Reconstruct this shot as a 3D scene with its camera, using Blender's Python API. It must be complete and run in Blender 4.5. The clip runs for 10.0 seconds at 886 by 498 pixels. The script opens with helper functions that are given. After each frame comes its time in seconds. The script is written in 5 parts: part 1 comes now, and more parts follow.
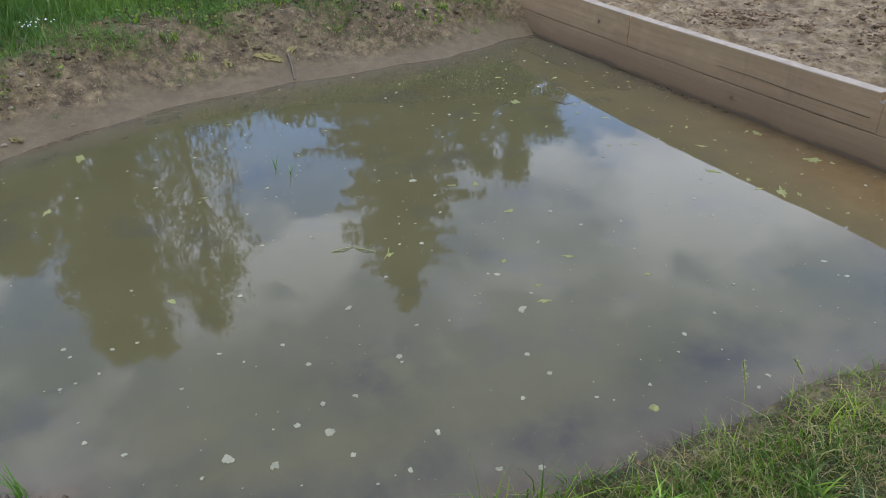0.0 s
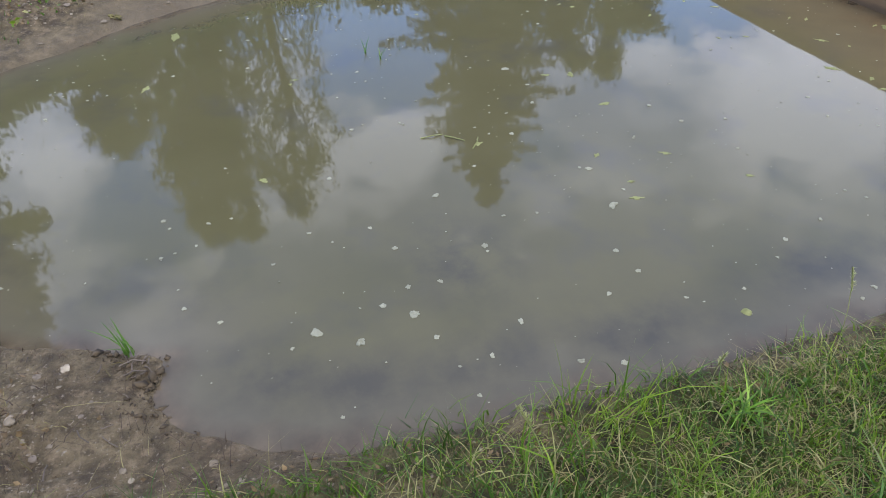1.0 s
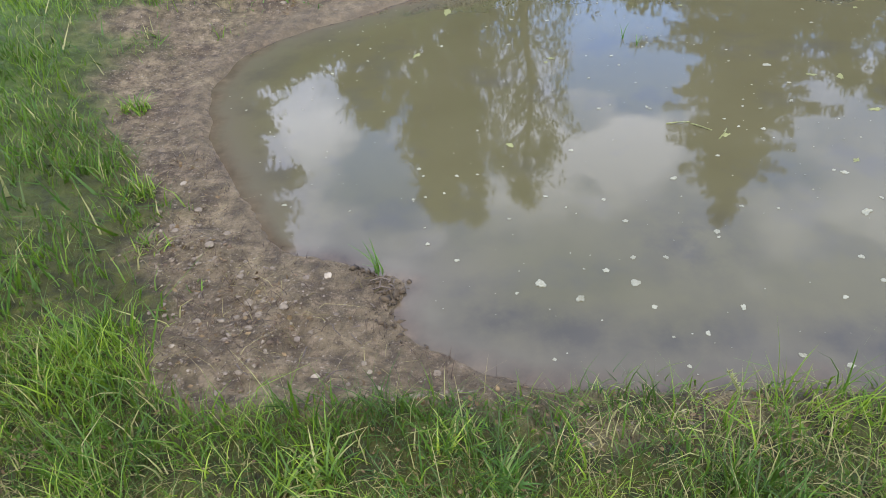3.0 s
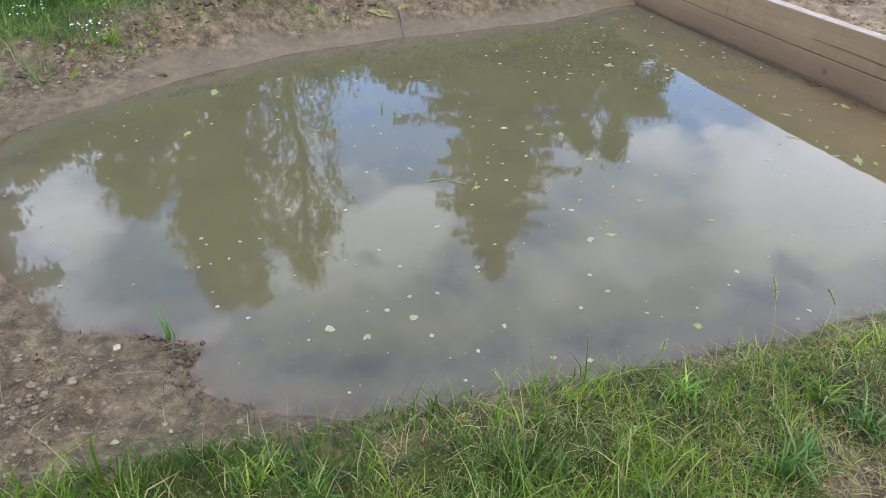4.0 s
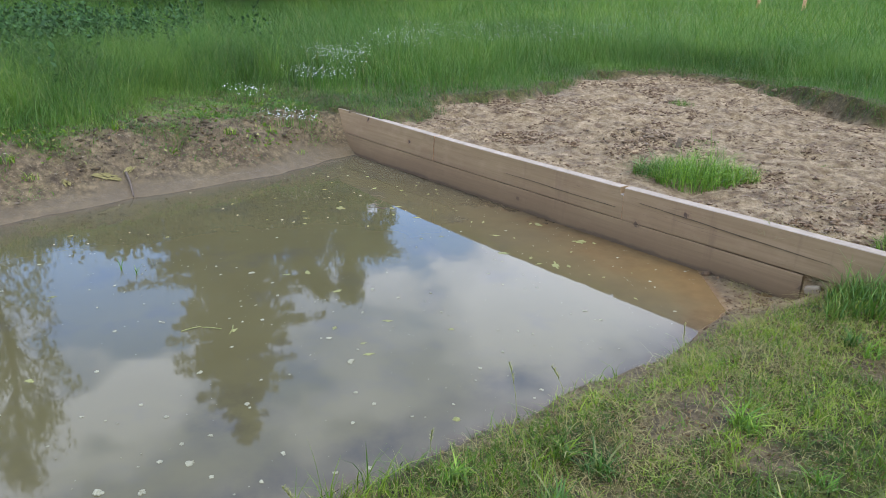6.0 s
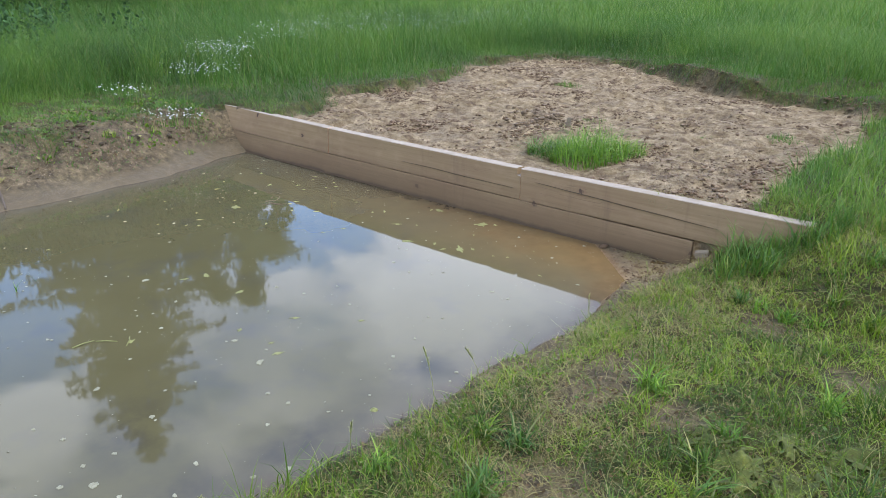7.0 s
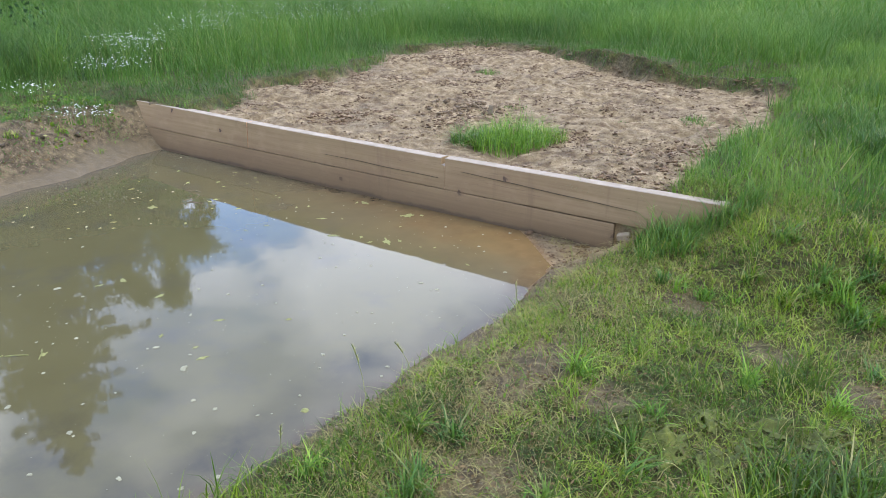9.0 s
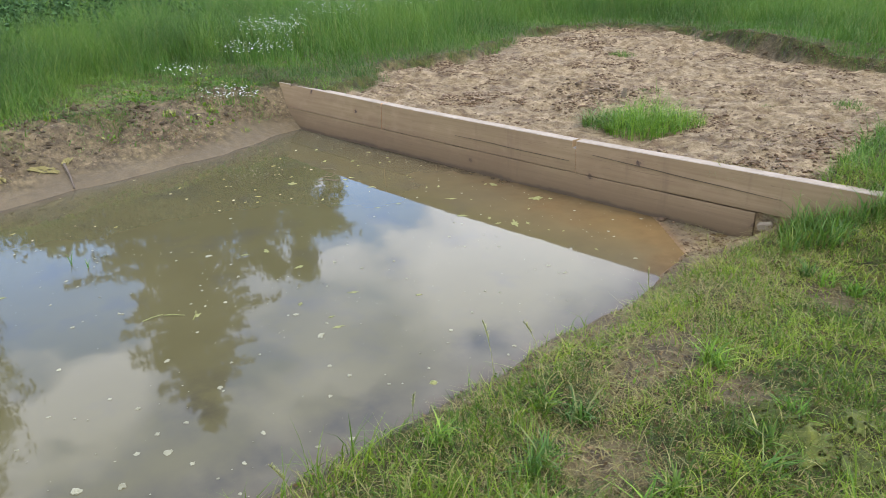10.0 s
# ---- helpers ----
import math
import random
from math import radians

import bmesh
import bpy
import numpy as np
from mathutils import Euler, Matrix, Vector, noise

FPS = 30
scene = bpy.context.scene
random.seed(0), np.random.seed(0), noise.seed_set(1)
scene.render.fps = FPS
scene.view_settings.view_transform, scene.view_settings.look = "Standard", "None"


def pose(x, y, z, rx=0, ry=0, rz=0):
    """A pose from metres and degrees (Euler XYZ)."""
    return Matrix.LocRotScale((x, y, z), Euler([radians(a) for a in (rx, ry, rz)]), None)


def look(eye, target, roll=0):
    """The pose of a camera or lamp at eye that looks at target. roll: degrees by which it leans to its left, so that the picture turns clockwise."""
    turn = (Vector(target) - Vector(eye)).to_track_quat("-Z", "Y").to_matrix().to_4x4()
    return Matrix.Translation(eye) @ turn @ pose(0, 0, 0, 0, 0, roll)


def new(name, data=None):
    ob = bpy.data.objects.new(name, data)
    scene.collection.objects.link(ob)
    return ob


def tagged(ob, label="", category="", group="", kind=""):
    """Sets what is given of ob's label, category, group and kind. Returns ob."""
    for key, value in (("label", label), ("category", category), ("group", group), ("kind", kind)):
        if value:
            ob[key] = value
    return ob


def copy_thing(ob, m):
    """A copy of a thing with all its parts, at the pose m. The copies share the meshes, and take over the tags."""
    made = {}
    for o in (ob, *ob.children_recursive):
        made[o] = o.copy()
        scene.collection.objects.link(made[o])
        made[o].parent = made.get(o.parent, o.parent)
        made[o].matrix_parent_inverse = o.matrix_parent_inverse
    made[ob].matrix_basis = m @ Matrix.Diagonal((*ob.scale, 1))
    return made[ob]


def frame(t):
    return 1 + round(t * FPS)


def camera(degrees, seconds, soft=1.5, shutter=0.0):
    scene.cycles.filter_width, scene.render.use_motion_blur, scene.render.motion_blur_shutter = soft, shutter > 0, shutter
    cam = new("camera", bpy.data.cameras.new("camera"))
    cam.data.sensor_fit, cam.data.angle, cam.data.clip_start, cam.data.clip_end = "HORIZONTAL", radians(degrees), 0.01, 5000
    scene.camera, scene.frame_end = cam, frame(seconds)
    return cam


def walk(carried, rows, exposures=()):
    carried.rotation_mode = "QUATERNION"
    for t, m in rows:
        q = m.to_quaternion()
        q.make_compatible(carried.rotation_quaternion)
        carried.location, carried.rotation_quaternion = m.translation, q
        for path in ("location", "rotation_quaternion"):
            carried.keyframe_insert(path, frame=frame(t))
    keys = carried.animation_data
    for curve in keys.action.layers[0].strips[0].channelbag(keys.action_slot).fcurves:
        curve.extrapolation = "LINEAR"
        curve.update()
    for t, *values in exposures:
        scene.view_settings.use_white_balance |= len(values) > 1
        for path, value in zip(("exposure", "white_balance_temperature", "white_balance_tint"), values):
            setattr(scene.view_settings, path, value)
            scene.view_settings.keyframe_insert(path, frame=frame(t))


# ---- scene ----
cam = camera(62.6, 10.0, soft=0.8, shutter=0.08)
# seconds, stops, white balance
EXPOSURES = [(0.0, -0.46, 6500, 10), (0.5, -0.34, 6500, 13), (1.0, -0.25, 6450, 14), (2.0, 0.0, 6500, 15), (3.5, 0.15, 6550, 14), (4.5, -0.05, 6450, 11), (5.5, -0.08, 6500, 10),
             (7.5, 0.0, 6500, 10), (9.0, 0.12, 6550, 10), (9.5, 0.12, 6850, 10), (10.0, 0.08, 7100, 10)]
PATH = [
    (0, (5.875, -3.594, 1.57), (4.315, -2.834, 0.576), -0.8),
    (0.5, (5.861, -3.593, 1.53), (4.355, -2.997, 0.357), -2.5),
    (1, (5.851, -3.617, 1.524), (4.347, -3.122, 0.303), -2.3),
    (1.5, (5.833, -3.644, 1.53), (4.347, -3.301, 0.236), -3.6),
    (2, (5.828, -3.694, 1.535), (4.251, -3.563, 0.311), -5.9),
    (2.2, (5.833, -3.710, 1.536), (4.263, -3.641, 0.299), -6.4),
    (3.3, (6.131, -3.692, 1.527), (4.523, -3.792, 0.343), -5.9),
    (3.5, (6.175, -3.669, 1.534), (4.553, -3.558, 0.37), -5.0),
    (4, (6.286, -3.731, 1.586), (4.665, -3.212, 0.537), -0.3),
    (4.5, (6.385, -3.91, 1.606), (4.739, -3.191, 0.727), 0.6),
    (5, (6.443, -3.963, 1.635), (4.832, -3.081, 0.843), 1.2),
    (5.5, (6.459, -3.942, 1.618), (4.919, -2.893, 0.891), 0.4),
    (6, (6.484, -3.901, 1.618), (5.038, -2.698, 0.939), 1.4),
    (6.2, (6.470, -3.910, 1.608), (5.061, -2.654, 0.948), 1.3),
    (7.3, (6.457, -3.895, 1.590), (5.236, -2.479, 0.879), -0.4),
    (7.5, (6.455, -3.885, 1.601), (5.239, -2.475, 0.87), -1.1),
    (8, (6.458, -3.851, 1.603), (5.327, -2.376, 0.866), -0.3),
    (8.5, (6.458, -3.853, 1.59), (5.366, -2.34, 0.868), 0.1),
    (9, (6.457, -3.873, 1.601), (5.359, -2.366, 0.874), -0.3),
    (9.5, (6.469, -3.859, 1.598), (5.293, -2.419, 0.863), -1.3),
    (10, (6.442, -3.931, 1.594), (5.107, -2.651, 0.834), -1.9),
]
walk(cam, [(t, look(eye, target, roll)) for t, eye, target, roll in PATH], EXPOSURES)

# ---------------------------------------------------------------- light
SUN_AZ, SUN_EL = 18.0, 57.0            # degrees from +x counterclockwise, and above the horizon


def direction(az, el):
    a, e = radians(az), radians(el)
    return Vector((math.cos(a) * math.cos(e), math.sin(a) * math.cos(e), math.sin(e)))


def build_world():
    """A bright, mostly clouded sky with blue gaps low in the north-west."""
    world = bpy.data.worlds.new("sky")
    scene.world = world
    world.use_nodes = True
    nt = world.node_tree
    nodes, links = nt.nodes, nt.links
    bg = nodes["Background"]
    sky = nodes.new("ShaderNodeTexSky")
    sky.sky_type, sky.sun_disc = "NISHITA", False
    sky.sun_elevation = radians(SUN_EL)
    sky.sun_rotation = radians(90 - SUN_AZ)
    sky.air_density, sky.dust_density = 1.0, 1.5
    tc = nodes.new("ShaderNodeTexCoord")

    def math_node(op, a, b=None, c=None, clamp=False):
        n = nodes.new("ShaderNodeMath")
        n.operation, n.use_clamp = op, clamp
        for i, v in enumerate((a, b, c)):
            if v is None:
                continue
            if isinstance(v, (int, float)):
                n.inputs[i].default_value = v
            else:
                links.new(v, n.inputs[i])
        return n.outputs[0]

    def cloud_noise(scale, detail, seed):
        m = nodes.new("ShaderNodeMapping")
        m.inputs["Location"].default_value = (seed, seed * 0.7, 0)
        m.inputs["Scale"].default_value = (1, 1, 1.8)
        links.new(tc.outputs["Generated"], m.inputs[0])
        n = nodes.new("ShaderNodeTexNoise")
        n.inputs["Scale"].default_value, n.inputs["Detail"].default_value = scale, detail
        n.inputs["Roughness"].default_value = 0.55
        links.new(m.outputs[0], n.inputs["Vector"])
        return n.outputs["Fac"]

    cover = math_node("MULTIPLY_ADD", cloud_noise(4.2, 8, 2.3), 3.4, -0.85)
    def add_spots(value, spots):
        for az, el, size, strength in spots:
            d = nodes.new("ShaderNodeVectorMath")
            d.operation = "DISTANCE"
            links.new(tc.outputs["Generated"], d.inputs[0])
            d.inputs[1].default_value = direction(az, el)
            r = 2 * math.sin(radians(size) / 2)
            wobble = math_node("MULTIPLY_ADD", cloud_noise(10.0, 6, 4.4), 2.6 * r, -1.3 * r)
            spot = nodes.new("ShaderNodeMapRange")
            spot.interpolation_type = "SMOOTHSTEP"
            spot.inputs["From Min"].default_value, spot.inputs["From Max"].default_value = r * 1.1, r * 0.15
            spot.inputs["To Min"].default_value, spot.inputs["To Max"].default_value = 0, strength
            links.new(math_node("ADD", d.outputs["Value"], wobble), spot.inputs["Value"])
            value = math_node("ADD", value, spot.outputs[0])
        return value

    cover = add_spots(cover, SKY_SPOTS)
    amount = nodes.new("ShaderNodeMapRange")
    amount.interpolation_type = "SMOOTHSTEP"
    amount.inputs["From Min"].default_value, amount.inputs["From Max"].default_value = 0.25, 0.95
    links.new(cover, amount.inputs["Value"])
    shade = nodes.new("ShaderNodeMix")
    shade.data_type = "RGBA"
    shade.inputs["A"].default_value, shade.inputs["B"].default_value = CLOUD_DARK, CLOUD_LIGHT
    heap = math_node("MULTIPLY_ADD", cloud_noise(4.4, 6, 7.1), 2.8, -1.15)
    heap = add_spots(heap, SHADE_SPOTS)
    heap = math_node("ADD", heap, math_node("MULTIPLY_ADD", cover, 0.55, -0.35), clamp=True)
    links.new(heap, shade.inputs["Factor"])
    bright = nodes.new("ShaderNodeVectorMath")
    bright.operation = "MULTIPLY"
    links.new(sky.outputs[0], bright.inputs[0])
    bright.inputs[1].default_value = (5.2, 6.2, 7.6)
    mix = nodes.new("ShaderNodeMix")
    mix.data_type = "RGBA"
    links.new(amount.outputs[0], mix.inputs["Factor"])
    links.new(bright.outputs[0], mix.inputs["A"])
    links.new(shade.outputs["Result"], mix.inputs["B"])
    links.new(mix.outputs["Result"], bg.inputs["Color"])
    bg.inputs["Strength"].default_value = 0.12


# azimuth, elevation, angular size, amount: cover first, then how bright the cloud is
SKY_SPOTS = [
    (166.2, 30.5, 4.4, 1.3), (173.5, 30.5, 5, 0.8), (166.7, 22.0, 6, -1.2), (188, 30.5, 8, -0.5), (192.5, 25.5, 4, 0.9),
    (141.5, 18.5, 6, -1.15), (131, 25.5, 11, 0.4), (144.5, 23.2, 3, 0.5), (128, 15, 6, -0.3), (152, 30, 4, -0.3),
]
SHADE_SPOTS = [
    (166.2, 30.5, 4.0, 0.9), (174, 30, 5, 0.7), (164, 40, 9, -1.0), (152, 41, 12, -0.8), (176, 42, 9, -0.9), (140, 40, 11, -0.6), (128, 37, 10, -0.3), (192.5, 27, 4, 0.6), (192, 38, 7, 0.2), (131, 25, 8, 0.3),
    (170, 52, 16, -0.7), (140, 52, 16, -0.7),
]
CLOUD_DARK, CLOUD_LIGHT = (14.0, 17.4, 26.6, 1), (33.0, 36.0, 44.0, 1)
build_world()

sun_data = bpy.data.lights.new("sun", "SUN")
sun_data.energy, sun_data.angle, sun_data.color = 2.8, radians(12), (1.0, 0.92, 0.78)
sun = new("sun", sun_data)
sun.matrix_world = look(direction(SUN_AZ, SUN_EL) * 30, (0, 0, 0))


# ---------------------------------------------------------------- materials
def srgb(r, g, b):
    return tuple(((c / 255 + 0.055) / 1.055) ** 2.4 if c > 10 else c / 255 / 12.92 for c in (r, g, b)) + (1,)


class Shade:
    """A short hand for node materials."""

    def __init__(self, name, roughness=0.8, specular=0.3):
        self.mat = bpy.data.materials.new(name)
        self.mat.use_nodes = True
        self.nodes, self.links = self.mat.node_tree.nodes, self.mat.node_tree.links
        self.bsdf = self.nodes["Principled BSDF"]
        self.bsdf.inputs["Roughness"].default_value = roughness
        self.bsdf.inputs["Specular IOR Level"].default_value = specular
        self.tc = self.nodes.new("ShaderNodeTexCoord")

    def put(self, value, socket):
        if isinstance(value, (int, float)):
            socket.default_value = value
        elif isinstance(value, tuple):
            socket.default_value = value
        else:
            self.links.new(value, socket)

    def noise(self, scale, detail=4, rough=0.55, stretch=(1, 1, 1), offset=(0, 0, 0)):
        m = self.nodes.new("ShaderNodeMapping")
        m.inputs["Scale"].default_value = stretch
        m.inputs["Location"].default_value = offset
        self.links.new(self.tc.outputs["Object"], m.inputs[0])
        n = self.nodes.new("ShaderNodeTexNoise")
        n.inputs["Scale"].default_value, n.inputs["Detail"].default_value, n.inputs["Roughness"].default_value = scale, detail, rough
        self.links.new(m.outputs[0], n.inputs["Vector"])
        return n.outputs["Fac"]

    def span(self, value, lo, hi, a=0.0, b=1.0):
        n = self.nodes.new("ShaderNodeMapRange")
        for key, v in (("From Min", lo), ("From Max", hi), ("To Min", a), ("To Max", b)):
            n.inputs[key].default_value = v
        self.put(value, n.inputs["Value"])
        return n.outputs[0]

    def math(self, op, a, b):
        n = self.nodes.new("ShaderNodeMath")
        n.operation = op
        self.put(a, n.inputs[0]), self.put(b, n.inputs[1])
        return n.outputs[0]

    def mix(self, fac, a, b, blend="MIX"):
        n = self.nodes.new("ShaderNodeMix")
        n.data_type, n.blend_type = "RGBA", blend
        self.put(fac, n.inputs["Factor"]), self.put(a, n.inputs["A"]), self.put(b, n.inputs["B"])
        return n.outputs["Result"]

    def attribute(self, name):
        n = self.nodes.new("ShaderNodeAttribute")
        n.attribute_name = name
        return n

    def island(self):
        return self.nodes.new("ShaderNodeNewGeometry").outputs["Random Per Island"]

    def random(self):
        return self.nodes.new("ShaderNodeObjectInfo").outputs["Random"]

    def ramp(self, value, stops):
        n = self.nodes.new("ShaderNodeValToRGB")
        e = n.color_ramp.elements
        while len(e) < len(stops):
            e.new(0.5)
        for k, (p, c) in zip(e, stops):
            k.position, k.color = p, c
        self.put(value, n.inputs[0])
        return n.outputs[0]

    def bump(self, height, strength, distance, socket=None):
        n = self.nodes.new("ShaderNodeBump")
        n.inputs["Strength"].default_value, n.inputs["Distance"].default_value = strength, distance
        self.put(height, n.inputs["Height"])
        self.links.new(n.outputs[0], socket or self.bsdf.inputs["Normal"])
        return n

    def colour(self, value):
        self.put(value, self.bsdf.inputs["Base Color"])
        return self


def ground_material():
    s = Shade("soil", 0.9, 0.25)
    zone = s.nodes.new("ShaderNodeSeparateColor")
    s.links.new(s.attribute("zone").outputs["Color"], zone.inputs[0])
    ochre = s.attribute("ochre").outputs["Fac"]
    sand, turf, wet = zone.outputs
    fine, mid, wide = s.noise(90, 5, 0.65), s.noise(14, 5), s.noise(2.2, 4)
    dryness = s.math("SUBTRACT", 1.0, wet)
    mud = s.ramp(mid, [(0.3, srgb(52, 43, 30)), (0.5, srgb(93, 81, 57)), (0.7, srgb(126, 110, 82))])
    mud = s.mix(s.span(wide, 0.42, 0.66, 0, 0.55), mud, srgb(70, 57, 41))
    mud = s.mix(s.span(s.noise(7, 5, 0.6, offset=(2, 9, 0)), 0.53, 0.64, 0, 0.6), mud, srgb(62, 51, 35))
    mud = s.mix(s.span(s.noise(38, 5, 0.65, offset=(4, 6, 0)), 0.55, 0.63, 0, 0.55), mud, srgb(56, 45, 31))
    mud = s.mix(s.span(s.noise(22, 5, 0.65, offset=(7, 3, 0)), 0.54, 0.66, 0, 0.55), mud, srgb(130, 112, 87))
    mud = s.mix(s.math("MULTIPLY", s.span(fine, 0.60, 0.70), dryness), mud, srgb(142, 130, 112))
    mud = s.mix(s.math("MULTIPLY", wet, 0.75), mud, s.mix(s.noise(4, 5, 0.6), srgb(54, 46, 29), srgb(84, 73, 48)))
    dry = s.ramp(s.noise(9, 6, 0.6), [(0.32, srgb(82, 65, 45)), (0.48, srgb(124, 107, 78)), (0.68, srgb(160, 141, 110))])
    dry = s.mix(s.span(s.noise(1.7, 4, 0.6, offset=(3, 1, 0)), 0.52, 0.66, 0, 0.35), dry, srgb(104, 92, 78))
    dry = s.mix(s.span(fine, 0.3, 0.45, 0.5, 0), dry, srgb(88, 72, 56))
    dry = s.mix(s.span(s.noise(24, 4, 0.6, offset=(5, 5, 0)), 0.5, 0.62, 0, 0.6), dry, srgb(96, 76, 52))
    earth = s.ramp(mid, [(0.35, srgb(40, 40, 14)), (0.6, srgb(66, 66, 24)), (0.8, srgb(92, 86, 40))])
    sward = s.ramp(mid, [(0.3, srgb(42, 62, 18)), (0.55, srgb(66, 90, 30)), (0.75, srgb(90, 112, 44))])
    sward = s.mix(s.span(wide, 0.42, 0.68, 0, 0.6), sward, srgb(66, 74, 32))
    earth = s.mix(s.attribute("sward").outputs["Fac"], earth, sward)
    c = s.mix(sand, mud, dry)
    c = s.mix(turf, c, earth)
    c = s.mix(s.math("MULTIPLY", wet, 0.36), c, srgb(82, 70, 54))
    c = s.mix(s.math("MULTIPLY", ochre, 0.85), c, s.mix(mid, srgb(112, 84, 50), srgb(138, 108, 70)))
    s.colour(c)
    s.put(s.span(wet, 0, 1, 0.92, 0.62), s.bsdf.inputs["Roughness"])
    h = s.math("ADD", s.math("MULTIPLY", mid, 1.0), s.math("MULTIPLY", fine, 0.7))
    crumbs = s.math("MULTIPLY", s.noise(34, 5, 0.7, offset=(8, 1, 0)), s.span(sand, 0, 1, 0.5, 1.3))
    h = s.math("ADD", h, crumbs)
    h = s.math("MULTIPLY", h, s.span(wet, 0, 1, 1.0, 0.3))
    s.bump(h, 1.0, 0.035)
    return s.mat


def water_material():
    """Still, cloudy water: a mirror skin over a suspension that hides the bed as it deepens."""
    s = Shade("pond_water")
    nodes, links = s.nodes, s.links
    nodes.remove(s.bsdf)
    depth = s.attribute("depth").outputs["Fac"]
    cloudy = s.noise(1.3, 4)
    murk = s.ramp(cloudy, [(0.3, MURK[0]), (0.7, MURK[1])])
    murk = s.mix(s.span(s.noise(2.6, 4, 0.55, offset=(3, 7, 0)), 0.54, 0.70, 0, 0.45), murk, (0.042, 0.040, 0.034, 1))
    murk = s.mix(s.span(depth, 0.02, 0.16), SILT, murk)
    murk = s.mix(s.math("MULTIPLY", s.attribute("ochre").outputs["Fac"], 0.9), murk, s.mix(s.noise(5, 4), (0.078, 0.054, 0.021, 1), (0.145, 0.101, 0.043, 1)))
    # the bed shows through the first few centimetres
    edge = s.math("ADD", depth, s.span(s.noise(4, 4), 0.3, 0.7, -0.02, 0.02))
    bed = s.ramp(s.noise(11, 5, 0.6), [(0.3, srgb(48, 40, 29)), (0.55, srgb(72, 60, 45)), (0.75, srgb(92, 77, 58))])
    bed = s.mix(s.attribute("ochre").outputs["Fac"], bed, s.mix(s.noise(11, 5, 0.6), srgb(80, 62, 39), srgb(110, 88, 56)))
    murk = s.mix(s.span(edge, 0.0, 0.045, 0.8, 0.0), murk, bed)
    shallow = s.math("MULTIPLY", s.span(depth, 0.03, 0.09), s.span(depth, 0.22, 0.10))
    weedy = s.math("MULTIPLY", shallow, s.span(s.noise(3.4, 5, 0.6, offset=(1, 4, 0)), 0.48, 0.66, 0, 0.4))
    weedy = s.math("MULTIPLY", weedy, s.math("SUBTRACT", 1.0, s.attribute("ochre").outputs["Fac"]))
    murk = s.mix(weedy, murk, (0.030, 0.028, 0.024, 1))
    sunk = s.math("MULTIPLY", s.attribute("weed").outputs["Fac"], s.span(s.noise(6, 5, 0.65, offset=(5, 2, 0)), 0.36, 0.62, 0.1, 0.75))
    murk = s.mix(sunk, murk, (0.030, 0.027, 0.021, 1))
    diffuse = nodes.new("ShaderNodeBsdfDiffuse")
    links.new(murk, diffuse.inputs["Color"])
    gloss = nodes.new("ShaderNodeBsdfGlossy")
    gloss.inputs["Roughness"].default_value = 0.03
    fres = nodes.new("ShaderNodeFresnel")
    fres.inputs["IOR"].default_value = 1.33
    top = nodes.new("ShaderNodeMixShader")
    links.new(fres.outputs[0], top.inputs[0])
    links.new(diffuse.outputs[0], top.inputs[1])
    links.new(gloss.outputs[0], top.inputs[2])
    ripple = s.math("ADD", s.noise(3.0, 2), s.math("MULTIPLY", s.noise(17, 2), 0.03))
    s.bump(ripple, 0.05, 0.014, gloss.inputs["Normal"])
    links.new(top.outputs[0], nodes["Material Output"].inputs["Surface"])
    return s.mat


SILT = (0.070, 0.060, 0.038, 1)
MURK = ((0.059, 0.052, 0.024, 1), (0.069, 0.061, 0.029, 1))


def grass_material(name, stops, dry, cool=0.6):
    s = Shade(name, 0.55, 0.35)
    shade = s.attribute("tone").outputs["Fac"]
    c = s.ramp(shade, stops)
    c = s.mix(s.span(s.island(), 0.2, 0.6, cool, 0), c, srgb(54, 88, 28))
    c = s.mix(s.span(s.island(), 0.9, 0.93, 0, dry), c, srgb(150, 142, 92))
    s.colour(c)
    # thin leaves let some light through
    t = s.nodes.new("ShaderNodeBsdfTranslucent")
    s.links.new(c, t.inputs["Color"])
    m = s.nodes.new("ShaderNodeMixShader")
    m.inputs[0].default_value = 0.4
    s.links.new(s.bsdf.outputs[0], m.inputs[1])
    s.links.new(t.outputs[0], m.inputs[2])
    s.links.new(m.outputs[0], s.nodes["Material Output"].inputs["Surface"])
    return s.mat


